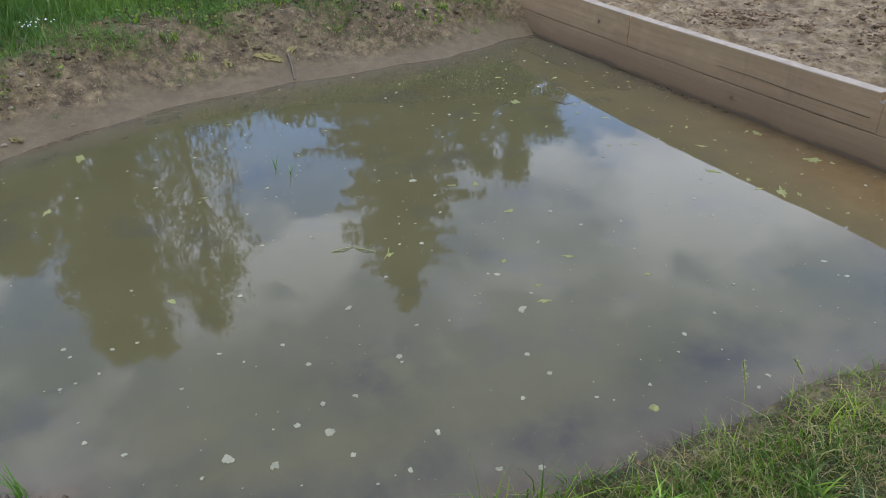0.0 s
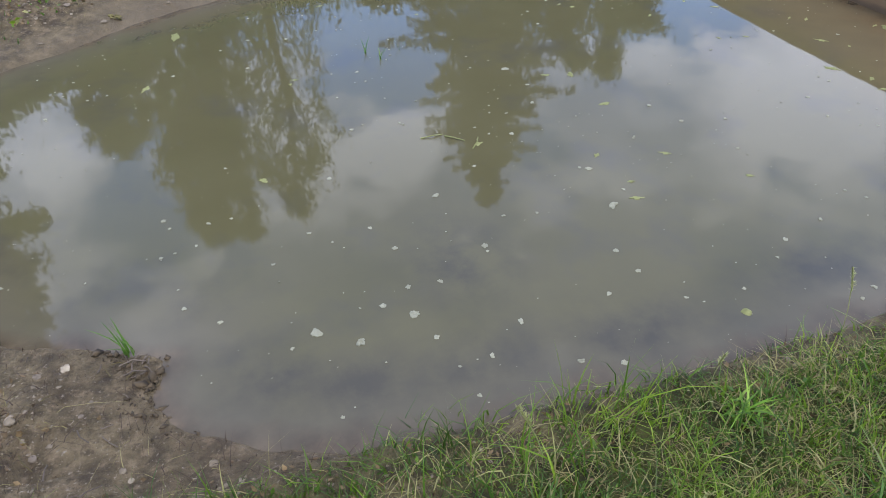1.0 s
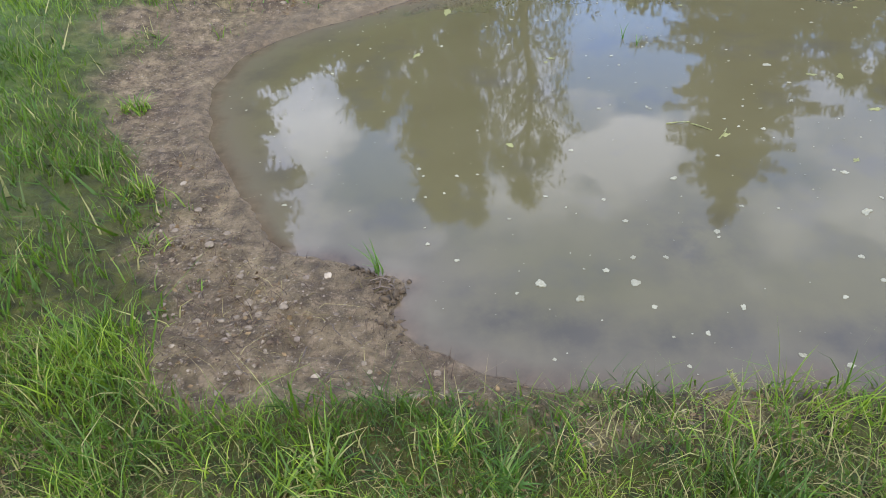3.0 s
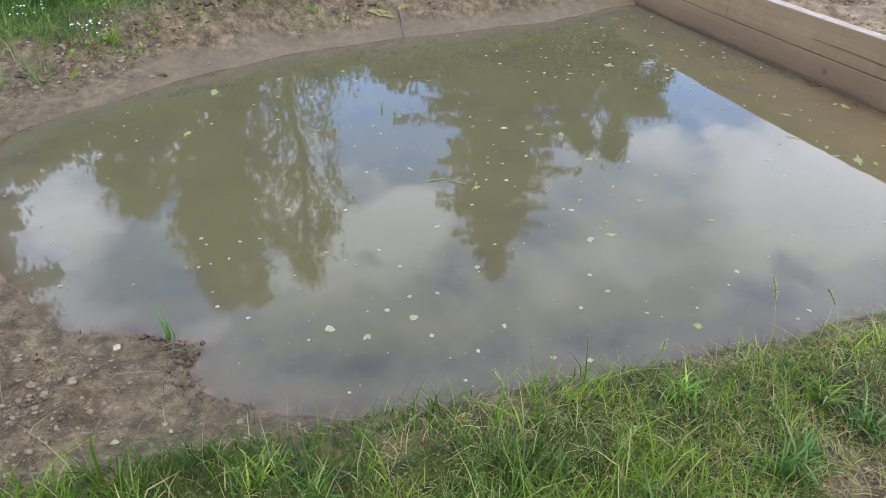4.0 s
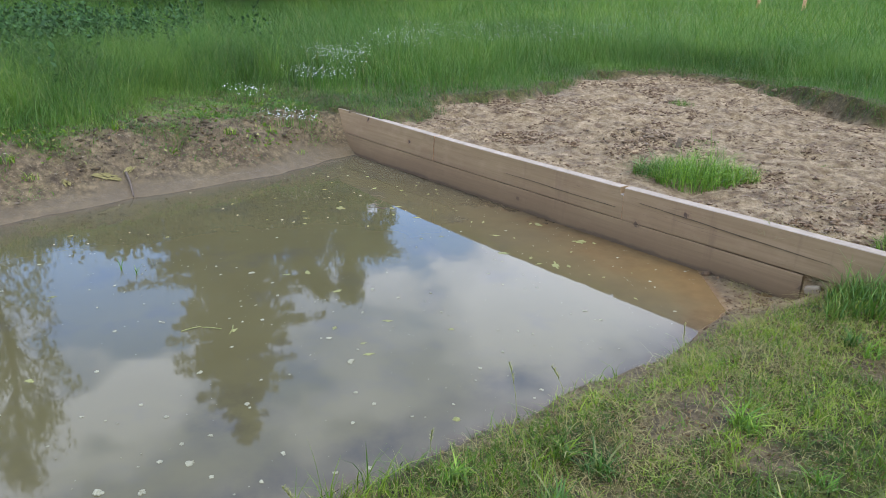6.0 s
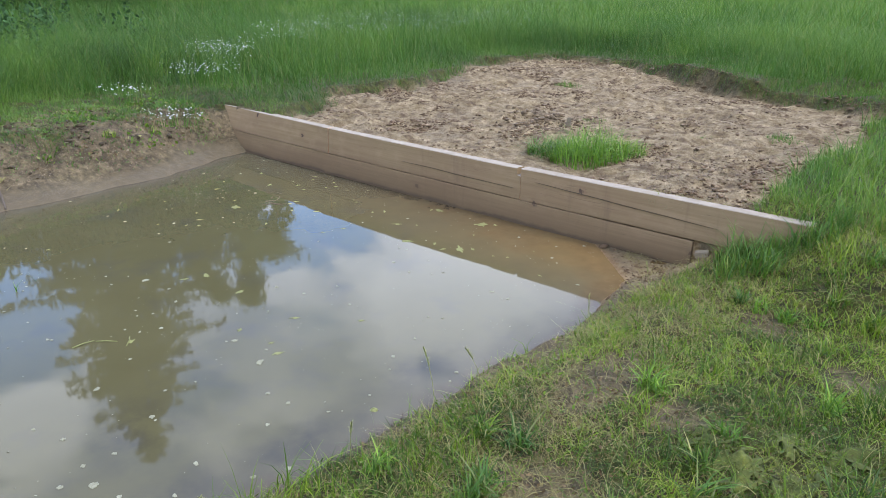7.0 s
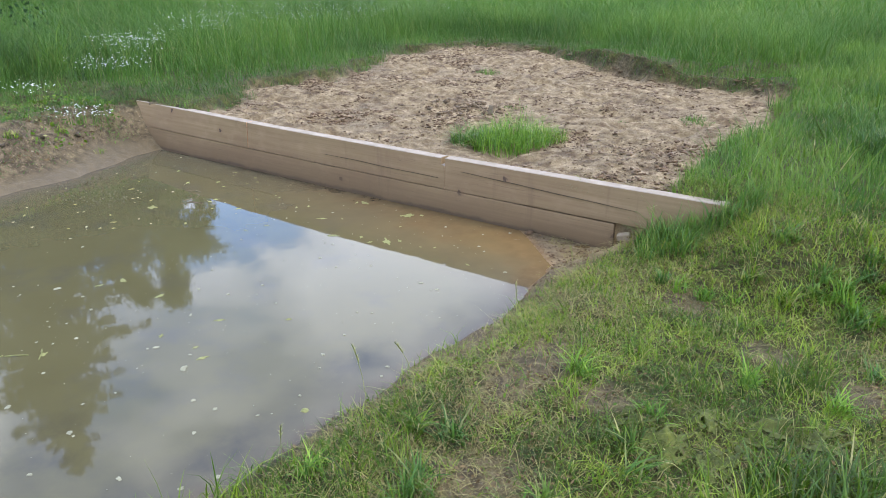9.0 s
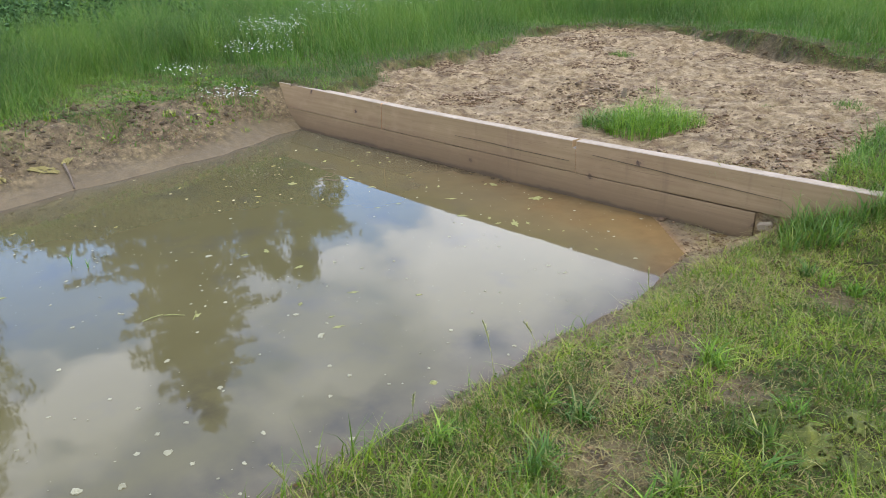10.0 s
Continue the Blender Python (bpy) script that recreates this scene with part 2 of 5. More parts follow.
def wood_material(name="weathered_plank", fresh=False):
    s = Shade(name, 0.75, 0.25)
    grain = s.noise(30, 6, 0.6, (0.04, 1, 1.3))
    broad = s.noise(2.2, 5, 0.6, (0.5, 1, 1.6))
    blotch = s.noise(9, 4, 0.6, (0.6, 1, 1.0), (4, 2, 1))
    if fresh:
        c = s.ramp(grain, [(0.3, srgb(160, 118, 84)), (0.7, srgb(190, 150, 112))])
    else:
        c = s.ramp(grain, [(0.25, srgb(110, 91, 63)), (0.5, srgb(122, 102, 73)), (0.75, srgb(134, 113, 83))])
        c = s.mix(s.span(broad, 0.38, 0.66, 0, 0.6), c, srgb(112, 90, 66))
        c = s.mix(s.span(blotch, 0.52, 0.72, 0, 0.3), c, srgb(146, 122, 94))
        crack = s.noise(5, 3, 0.5, (0.12, 1, 3.5), (1, 7, 2))
        crack = s.span(s.math("ABSOLUTE", s.math("SUBTRACT", crack, 0.5), 0.0), 0.003, 0.0, 0, 0.35)
        c = s.mix(crack, c, srgb(64, 50, 40))
        split = s.nodes.new("ShaderNodeSeparateXYZ")
        s.links.new(s.tc.outputs["Object"], split.inputs[0])
        flat = s.nodes.new("ShaderNodeCombineXYZ")
        s.links.new(split.outputs["X"], flat.inputs[0])
        s.links.new(split.outputs["Z"], flat.inputs[1])
        spots = s.nodes.new("ShaderNodeTexVoronoi")
        spots.voronoi_dimensions = "2D"
        spots.inputs["Scale"].default_value = 1.7
        s.links.new(flat.outputs[0], spots.inputs["Vector"])
        knot = s.math("ADD", spots.outputs["Distance"], s.span(s.noise(40, 3), 0.3, 0.7, -0.02, 0.02))
        c = s.mix(s.span(knot, 0.08, 0.04, 0, 0.35), c, srgb(104, 82, 62))
        c = s.mix(s.span(knot, 0.032, 0.02, 0, 0.8), c, srgb(52, 38, 30))
        stain = s.span(s.noise(3.2, 4, 0.7, (2.2, 1, 0.25), (9, 3, 0)), 0.62, 0.72, 0, 0.35)
        c = s.mix(stain, c, srgb(92, 74, 56))
        # tide mark of mud that the water left
        geo = s.nodes.new("ShaderNodeNewGeometry")
        sep = s.nodes.new("ShaderNodeSeparateXYZ")
        s.links.new(geo.outputs["Position"], sep.inputs[0])
        level = s.math("ADD", sep.outputs["Z"], s.span(s.noise(3, 5, 0.65, (0.6, 1, 1)), 0.2, 0.8, -0.03, 0.03))
        c = s.mix(s.span(level, 0.27, 0.02, 0, 0.8), c, srgb(82, 65, 44))
        c = s.mix(s.span(level, 0.03, 0.012, 0, 0.75), c, srgb(64, 52, 38))
    s.colour(c)
    s.bump(grain, 0.25, 0.003)
    return s.mat


def plain(name, a, b, scale=12, rough=0.85, bump=0.4, spec=0.3, per="object"):
    s = Shade(name, rough, spec)
    n = s.noise(scale, 5)
    c = s.ramp(n, [(0.3, a), (0.7, b)])
    pick = s.random() if per == "object" else s.island()
    c = s.mix(s.span(pick, 0, 1, 0.0, 0.5), c, tuple(0.65 * v for v in a[:3]) + (1,))
    s.colour(c)
    s.bump(n, bump, 0.01)
    return s.mat


SOIL, WATER, WOOD, FRESH = ground_material(), water_material(), wood_material(), wood_material("cut_end", True)
LIT_TOP = plain("lit_weathered_wood", srgb(124, 112, 96), srgb(150, 138, 122), 14, bump=0.2)
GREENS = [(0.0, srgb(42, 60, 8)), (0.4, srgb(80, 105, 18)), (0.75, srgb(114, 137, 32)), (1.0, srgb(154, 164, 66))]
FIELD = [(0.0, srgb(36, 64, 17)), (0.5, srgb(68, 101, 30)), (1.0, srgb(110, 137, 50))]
GRASS, MEADOW = grass_material("lawn_blades", GREENS, 0.8), grass_material("meadow_blades", FIELD, 0.35)
TUSSOCK = grass_material("tussock_blades", [(0.0, srgb(50, 84, 14)), (0.5, srgb(88, 126, 28)), (1.0, srgb(134, 160, 56))], 0.1)
STRAW = grass_material("dead_blades", [(0.0, srgb(84, 74, 42)), (0.5, srgb(130, 120, 74)), (1.0, srgb(172, 162, 116))], 0.2, 0.0)
STALK = plain("pale_stalk", srgb(112, 116, 62), srgb(140, 138, 86), 20)
PEBBLE = plain("pale_stone", srgb(94, 83, 66), srgb(130, 117, 96), 30, per="island")
GREYSTONE = plain("brown_stone", srgb(86, 76, 62), srgb(116, 103, 86), 30)
WHITE_STONE = plain("white_stone", srgb(120, 108, 88), srgb(148, 136, 114), 30)
CLOD = plain("sandy_clod", srgb(88, 69, 50), srgb(140, 120, 95), 25, per="island")
EARTHCLOD = plain("earth_clod", srgb(72, 54, 36), srgb(108, 86, 60), 25, per="island")
MUDCLOD = plain("mud_clod", srgb(70, 56, 39), srgb(112, 93, 67), 25, per="island")
PALECRUST = plain("dried_mud_flake", srgb(112, 98, 78), srgb(138, 123, 101), 25, per="island")
DARKCLOD = plain("dark_earth", srgb(52, 43, 29), srgb(84, 70, 48), 25, per="island")
BARK = plain("bark", srgb(70, 60, 50), srgb(104, 92, 78), 6)
NEEDLE = plain("needles", srgb(38, 52, 26), srgb(60, 78, 38), 3, per="island")
LEAF = plain("tree_leaves", srgb(62, 86, 38), srgb(98, 120, 56), 3, per="island")
PETAL = plain("white_petal", srgb(172, 174, 168), srgb(208, 208, 202), 30, per="island")
SCUM = plain("bleached_scrap", srgb(112, 110, 88), srgb(150, 148, 126), 200)
ALGAE = plain("yellow_green_algae", srgb(100, 102, 56), srgb(126, 126, 80), 40)


# ---------------------------------------------------------------- mesh helpers
def link_mesh(name, verts, faces, material, parent=None, label="", smooth=False):
    me = bpy.data.meshes.new(name)
    me.from_pydata([tuple(v) for v in verts], [], faces)
    me.materials.append(material)
    if smooth:
        me.polygons.foreach_set("use_smooth", [True] * len(me.polygons))
    me.update()
    ob = new(name, me)
    if parent is not None:
        ob.parent = parent
    if label:
        ob["label"] = label
    return ob


def part(name, bm, material, parent=None, label="", smooth=False):
    me = bpy.data.meshes.new(name)
    bm.to_mesh(me)
    bm.free()
    me.materials.append(material)
    if smooth:
        me.polygons.foreach_set("use_smooth", [True] * len(me.polygons))
    ob = new(name, me)
    if parent is not None:
        ob.parent = parent
    if label:
        ob["label"] = label
    return ob


def thing(name, label, category, at=(0, 0, 0), group="", kind=""):
    ob = new(name)
    ob.location = at
    ob.empty_display_size = 0.1
    return tagged(ob, label, category, group, kind)


def mesh_arrays(name, co, tris, material, tone=None):
    """One mesh of triangles from arrays; tone is a value for each vertex."""
    me = bpy.data.meshes.new(name)
    me.vertices.add(len(co))
    me.vertices.foreach_set("co", np.asarray(co, np.float32).ravel())
    me.loops.add(tris.size)
    me.loops.foreach_set("vertex_index", tris.astype(np.int32).ravel())
    me.polygons.add(len(tris))
    me.polygons.foreach_set("loop_start", np.arange(0, tris.size, 3, dtype=np.int32))
    if tone is not None:
        a = me.attributes.new("tone", "FLOAT", "POINT")
        a.data.foreach_set("value", np.asarray(tone, np.float32))
    me.materials.append(material)
    me.update(calc_edges=True)
    return new(name, me)


def smooth01(v, lo, hi):
    t = np.clip((np.asarray(v, float) - lo) / (hi - lo), 0, 1)
    return t * t * (3 - 2 * t)


_lattice = np.random.RandomState(5).rand(256, 256)


def value_noise(x, y, scale, seed=0):
    """Smooth noise from 0 to 1 on arrays."""
    x, y = np.asarray(x, float) * scale + 37.3 * seed + 1000, np.asarray(y, float) * scale + 91.7 * seed + 1000
    i, j = np.floor(x).astype(int), np.floor(y).astype(int)
    u, v = x - i, y - j
    u, v = u * u * (3 - 2 * u), v * v * (3 - 2 * v)
    g = lambda a, b: _lattice[a % 256, b % 256]
    return (g(i, j) * (1 - u) + g(i + 1, j) * u) * (1 - v) + (g(i, j + 1) * (1 - u) + g(i + 1, j + 1) * u) * v


def fbm(x, y, scale, octaves=4, seed=0):
    total, amp, norm = 0, 1.0, 0
    for k in range(octaves):
        total = total + amp * value_noise(x, y, scale * 2 ** k, seed + k)
        norm, amp = norm + amp, amp * 0.5
    return total / norm


# ---------------------------------------------------------------- plan
SHORE = [(0.36, 0.02), (0.40, -0.27), (0.66, -0.96), (0.70, -1.70), (0.73, -2.28), (0.81, -2.86), (0.95, -3.35), (1.17, -3.83),
         (1.45, -4.25), (1.79, -4.80), (2.10, -4.95), (2.46, -5.00), (3.00, -4.87), (3.40, -4.70), (3.79, -4.48), (3.97, -4.38),
         (4.03, -4.15), (4.15, -3.92), (4.33, -3.97), (4.46, -3.90), (4.60, -3.72), (4.67, -3.50), (4.71, -3.08), (4.77, -2.60),
         (4.78, -2.20), (4.77, -1.80), (4.80, -1.50), (4.83, -1.18), (4.75, -0.82), (4.70, -0.41), (4.50, -0.22), (4.24, 0.02)]
SAND = [(0.80, 0.0), (0.70, 0.54), (0.02, 1.47), (0.20, 2.60), (-0.77, 5.20), (-0.33, 6.40), (0.99, 6.26), (2.54, 5.00),
        (3.42, 4.35), (4.23, 4.25), (5.01, 3.83), (5.20, 2.24), (5.12, 1.14), (5.16, 0.49), (5.25, 0.0)]
MUD_SPIT = [(3.3, -4.6), (3.9, -4.2), (4.1, -3.7), (4.60, -3.60), (4.68, -3.86), (4.70, -4.10), (4.72, -4.44), (4.62, -4.58), (4.42, -4.62), (4.12, -4.74), (3.80, -4.86)]


def signed(poly, x, y):
    """Distance to an outline, negative inside it."""
    x, y = np.asarray(x, float), np.asarray(y, float)
    best, inside = np.full(x.shape, 1e9), np.zeros(x.shape, bool)
    for (x0, y0), (x1, y1) in zip(poly, poly[1:] + poly[:1]):
        dx, dy = x1 - x0, y1 - y0
        t = np.clip(((x - x0) * dx + (y - y0) * dy) / (dx * dx + dy * dy), 0, 1)
        best = np.minimum(best, (x - x0 - t * dx) ** 2 + (y - y0 - t * dy) ** 2)
        if dy:
            inside ^= ((y0 > y) != (y1 > y)) & (x < x0 + (y - y0) * dx / dy)
    return np.where(inside, -1, 1) * np.sqrt(best)


def shore_distance(x, y):
    d = signed(SHORE, x, y)
    return d + 0.10 * (fbm(x, y, 3.5, 3, 3) - 0.5) * smooth01(-np.asarray(y, float), 0.1, 0.5)


def wall_push(x):
    """How far the planks lean back for each metre of height: the far end has been pushed."""
    return 0.30 * (1 - np.clip(np.asarray(x, float) / 2.4, 0, 1)) ** 1.5


def height(x, y):
    x, y = np.asarray(x, float), np.asarray(y, float)
    d = shore_distance(x, y)
    bed = -0.42 * (1 - np.exp(np.minimum(d, 0) / 0.75))
    bed = bed * (1 - 0.86 * smooth01(x, 0.8, 3.8) * smooth01(y, -1.1, -0.3))
    corner = smooth01(y, -0.9, -0.1)
    west = 0.03 * smooth01(d, 0, 0.06) + 0.36 * smooth01(d, 0.0, 0.80 - 0.22 * corner)
    south = 0.03 * smooth01(d, 0, 0.05) + 0.22 * smooth01(d, 0.05, 1.3)
    east = 0.05 * smooth01(d, 0, 0.05) + 0.08 * smooth01(d, 0.02, 0.35) + 0.06 * smooth01(d, 0.3, 1.5)
    east = east * (1 - 0.85 * smooth01(-np.hypot((x - 4.62) / 1.0, (y + 0.0) / 1.3), -0.40, -0.28))
    east = east + 0.27 * smooth01(y, -0.8, 0.1) * smooth01(x, 5.0, 5.9)
    spit = smooth01(signed(MUD_SPIT, x, y), 0.15, -0.1)
    w_south = smooth01(-y, 3.6, 4.9) * (1 - smooth01(x, 4.0, 4.8))
    w_west = 1 - smooth01(x, 1.2, 3.2)
    bank = east * (1 - w_west) + west * w_west
    bank = bank * (1 - w_south) + south * w_south
    bank = bank * (1 - spit) + (0.008 + 0.11 * smooth01(d, 0, 0.8)) * spit
    clods = (np.abs(fbm(x, y, 6.5, 3, 14) - 0.5) * 2) ** 0.8 * (w_west * smooth01(d, 0.25, 0.55) + spit)
    rough = 0.045 * (clods - 0.25) + (1 + 0.8 * w_west * smooth01(d, 0.2, 0.5)) * (0.035 * (fbm(x, y, 2.0, 4, 1) - 0.5) + 0.03 * (fbm(x, y, 9, 3, 9) - 0.5))
    bank = bank + rough * smooth01(d, 0.02, 0.3) + spit * 0.045 * (fbm(x, y, 7, 3, 13) - 0.5) * smooth01(d, 0.02, 0.25)
    pond_side = np.where(d < 0, bed + 0.03 * (fbm(x, y, 3, 3, 5) - 0.5) * smooth01(-d, 0.05, 0.4), bank)
    # behind the planks: a dug, trampled sand bed inside turf
    s = signed(SAND, x, y) + 0.25 * (fbm(x, y, 2.2, 3, 12) - 0.5)
    lumps = 0.09 * (fbm(x, y, 2.6, 3, 20) - 0.5) + 0.07 * (fbm(x, y, 8, 3, 22) - 0.5) + 0.05 * (1 - 2.4 * np.abs(fbm(x, y, 5.5, 3, 24) - 0.5)) * smooth01(fbm(x, y, 1.2, 2, 25), 0.35, 0.6)
    field = 0.44 + 0.11 * smooth01(y, 3.2, 4.6) * smooth01(x, 0.8, 2.4) * smooth01(fbm(x, y, 1.3, 2, 33), 0.3, 0.6) + 0.05 * (fbm(x, y, 0.8, 3, 30) - 0.5) + 0.03 * (fbm(x, y, 5, 3, 31) - 0.5)
    e = smooth01(s, -0.04, 0.10)
    back = (0.32 + lumps) * (1 - e) + field * e
    back = np.where(y < 0.35, back * smooth01(y, -0.2, 0.35) + np.minimum(back, 0.33) * (1 - smooth01(y, -0.2, 0.35)), back)
    k = np.where((x > -0.20) & (x < 5.5), (y > 0.025 + 0.30 * wall_push(x)) * 1.0, smooth01(y, -0.35, 0.45))
    z = pond_side * (1 - k) + back * k
    far = np.hypot(x - 3, y)
    return z + 0.4 * smooth01(far, 14, 60) * (fbm(x, y, 0.05, 2, 40) - 0.4) + 3.4 * smooth01(far, 9, 70)


def turf(x, y):
    """How grassy a place is, 0 to 1."""
    x, y = np.asarray(x, float), np.asarray(y, float)
    d = shore_distance(x, y)
    n = fbm(x, y, 3.0, 3, 50) - 0.5
    w_west = 1 - smooth01(x, 1.2, 3.2)
    start = 0.02 + 0.60 * w_west + 0.025 * smooth01(-y, 2.6, 3.2) + 0.20 * smooth01(-y, 3.8, 4.7) * (1 - w_west) * (1 - smooth01(x, 4.45, 4.65))
    start = start - 0.25 * w_west * smooth01(y, -1.2, -0.3)
    g = smooth01(d + (0.5 + 0.7 * w_west) * n, start - 0.05 - 0.15 * w_west, start + 0.22 + 0.40 * w_west)
    g = g * smooth01(signed(MUD_SPIT, x, y) + 0.25 * n, -0.02, 0.12) * smooth01(np.hypot((x - 4.62) / 0.42, (y + 0.05) / 0.62) + 0.5 * n, 0.85, 1.1)
    for cx, cy, rx, ry in ((5.26, -1.62, 0.11, 0.34), (6.0, -1.1, 0.08, 0.08), (5.45, -2.35, 0.16, 0.14), (6.38, -1.22, 0.10, 0.16), (5.62, -1.72, 0.10, 0.08), (5.55, -0.75, 0.10, 0.08), (-0.85, -1.2, 0.34, 0.30), (-0.35, -1.75, 0.2, 0.25)):
        g = g * (0.15 + 0.85 * smooth01(np.hypot((x - cx) / rx, (y - cy) / ry) + 2.0 * n, 0.5, 1.8))
    s = signed(SAND, x, y) + 0.25 * (fbm(x, y, 2.2, 3, 12) - 0.5)
    gs = smooth01(s + 0.3 * n, -0.09, 0.06)
    back = np.where((x > -0.1) & (x < 5.45), (y > 0.03 + 0.35 * wall_push(x)) * 1.0, smooth01(y, -0.1, 0.1))
    return g * (1 - back) + gs * back


# ---------------------------------------------------------------- ground and water
def axis(lo, hi, step, far):
    core = list(np.arange(lo, hi + 1e-6, step))
    out, gap = [], step
    a, b = [], []
    v = lo
    while v > -far:
        gap *= 1.22
        v -= gap
        a.append(v)
    gap, v = step, hi
    while v < far:
        gap *= 1.22
        v += gap
        b.append(v)
    return np.array(a[::-1] + core + b)


def grid_mesh(name, xs, ys, z, material):
    X, Y = np.meshgrid(xs, ys, indexing="ij")
    Z = z(X, Y)
    n, m = X.shape
    i = np.arange(n * m).reshape(n, m)
    a, b, c, d = i[:-1, :-1].ravel(), i[1:, :-1].ravel(), i[1:, 1:].ravel(), i[:-1, 1:].ravel()
    tris = np.concatenate([np.stack([a, b, c], 1), np.stack([a, c, d], 1)])
    ob = mesh_arrays(name, np.stack([X.ravel(), Y.ravel(), Z.ravel()], 1), tris, material)
    ob.data.polygons.foreach_set("use_smooth", [True] * len(ob.data.polygons))
    return ob, X.ravel(), Y.ravel(), Z.ravel()


def build_ground():
    xs = axis(-1.5, 6.9, 0.035, 1500)
    ys = axis(-5.7, 6.7, 0.035, 1500)
    ys = np.sort(np.concatenate([ys[(np.abs(ys - 0.025) > 0.03)], [-0.004, 0.016, 0.034, 0.05, 0.066, 0.084]]))
    ob, x, y, z = grid_mesh("ground", xs, ys, height, SOIL)
    d = shore_distance(x, y)
    s = signed(SAND, x, y) + 0.25 * (fbm(x, y, 2.2, 3, 12) - 0.5)
    sand = np.where(y > 0.02, smooth01(-s, -0.03, 0.06), 0)
    near_end = smooth01(-np.hypot(x - 4.75, y + 0.15), -0.55, -0.15) * (y < 0.02)
    sand = np.maximum(sand, near_end)
    ochre = np.where(y < 0.02, smooth01(x, 0.2, 2.6) * smooth01(y, -1.2, -0.35) * smooth01(-d, -0.06, 0.04), 0)
    ob.data.attributes.new("ochre", "FLOAT", "POINT").data.foreach_set("value", ochre.astype(np.float32))
    sward = 0.85 * np.maximum(np.maximum(smooth01(x, 6.6, 8.4), smooth01(-x, 3.5, 5.5)), np.maximum(smooth01(-y, 4.8, 6.6), smooth01(y, 6.5, 8.5)))
    ob.data.attributes.new("sward", "FLOAT", "POINT").data.foreach_set("value", sward.astype(np.float32))
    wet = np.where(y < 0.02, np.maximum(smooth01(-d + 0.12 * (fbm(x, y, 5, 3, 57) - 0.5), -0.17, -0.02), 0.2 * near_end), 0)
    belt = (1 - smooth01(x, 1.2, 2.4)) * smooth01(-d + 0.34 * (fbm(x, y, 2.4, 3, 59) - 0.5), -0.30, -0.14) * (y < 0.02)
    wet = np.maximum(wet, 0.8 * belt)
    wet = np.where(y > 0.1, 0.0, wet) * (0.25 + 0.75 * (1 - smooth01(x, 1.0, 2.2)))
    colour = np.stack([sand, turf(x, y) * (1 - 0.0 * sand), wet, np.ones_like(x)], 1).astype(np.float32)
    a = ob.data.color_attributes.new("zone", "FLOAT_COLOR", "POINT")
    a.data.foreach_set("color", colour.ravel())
    return tagged(ob, "brown mud banks, trampled sand and green meadow round the pond", "ground", kind="structure")


def build_water():
    xs, ys = np.arange(0.2, 5.0, 0.05), np.append(np.arange(-5.25, -0.02, 0.05), 0.002)
    ob, x, y, z = grid_mesh("water", xs, ys, lambda a, b: np.zeros_like(a), WATER)
    a = ob.data.attributes.new("depth", "FLOAT", "POINT")
    a.data.foreach_set("value", np.maximum(-height(x, np.minimum(y, 0.0)), 0).astype(np.float32))
    ochre = smooth01(x, 0.6, 3.6) * smooth01(y, -1.0, -0.25) * (0.75 + 0.5 * fbm(x, y, 2.5, 3, 58)) * (0.55 + 0.45 * smooth01(x, 3.0, 4.4))
    ob.data.attributes.new("ochre", "FLOAT", "POINT").data.foreach_set("value", np.clip(ochre, 0, 1).astype(np.float32))
    # dark weed and silt that lie under the water by the near shore
    weed = np.zeros_like(x)
    for cx, cy, rx, ry in ((4.36, -3.64, 0.12, 0.16), (4.47, -3.42, 0.13, 0.20), (4.52, -3.08, 0.14, 0.22), (4.56, -2.6, 0.14, 0.25), (4.05, -2.95, 0.25, 0.2), (4.5, -1.9, 0.12, 0.3)):
        weed = np.maximum(weed, np.exp(-((x - cx) / rx) ** 2 - ((y - cy) / ry) ** 2))
    ob.data.attributes.new("weed", "FLOAT", "POINT").data.foreach_set("value", weed.astype(np.float32))
    return tagged(ob, "still murky olive pond water mirroring trees and clouds", "water", kind="structure")


build_ground()
build_water()


# ---------------------------------------------------------------- plank wall
def plank(parent, x0, x1, z0, z1, y0=0.0, thick=0.08, seed=0, slope=0.0, notch=0.0):
    """A sawn board with slightly uneven, worn edges."""
    rnd = random.Random(seed)
    bm = bmesh.new()
    n = max(2, int((x1 - x0) / 0.12))
    stations = [(x0 + (x1 - x0 - notch) * i / n, 0.0) for i in range(n + 1)]
    if notch:
        stations += [(x1 - notch + 0.001, 0.045), (x1, 0.05)]
    rings = []
    for x, cut in stations:
        w = 0.003 * noise.noise((x * 2.1, seed, 0))
        lift = slope * (x - x0)
        push = float(wall_push(x))
        c = 0.004
        ring = [(y0 + c, z0), (y0, z0 + c), (y0, z1 - c - cut), (y0 + c, z1 - cut), (y0 + thick - c, z1 - cut), (y0 + thick, z1 - c - cut), (y0 + thick, z0 + c), (y0 + thick - c, z0)]
        rings.append([bm.verts.new((x, yy + w + push * max(zz, 0), zz - 0.055 * push * max(zz, 0) + lift + rnd.uniform(-0.0012, 0.0012))) for yy, zz in ring])
    for r, q in zip(rings, rings[1:]):
        for k in range(8):
            bm.faces.new((r[k], q[k], q[(k + 1) % 8], r[(k + 1) % 8]))
    bm.faces.new(rings[0][::-1])
    bm.faces.new(rings[-1])
    bmesh.ops.recalc_face_normals(bm, faces=bm.faces)
    return part("plank", bm, WOOD, parent)


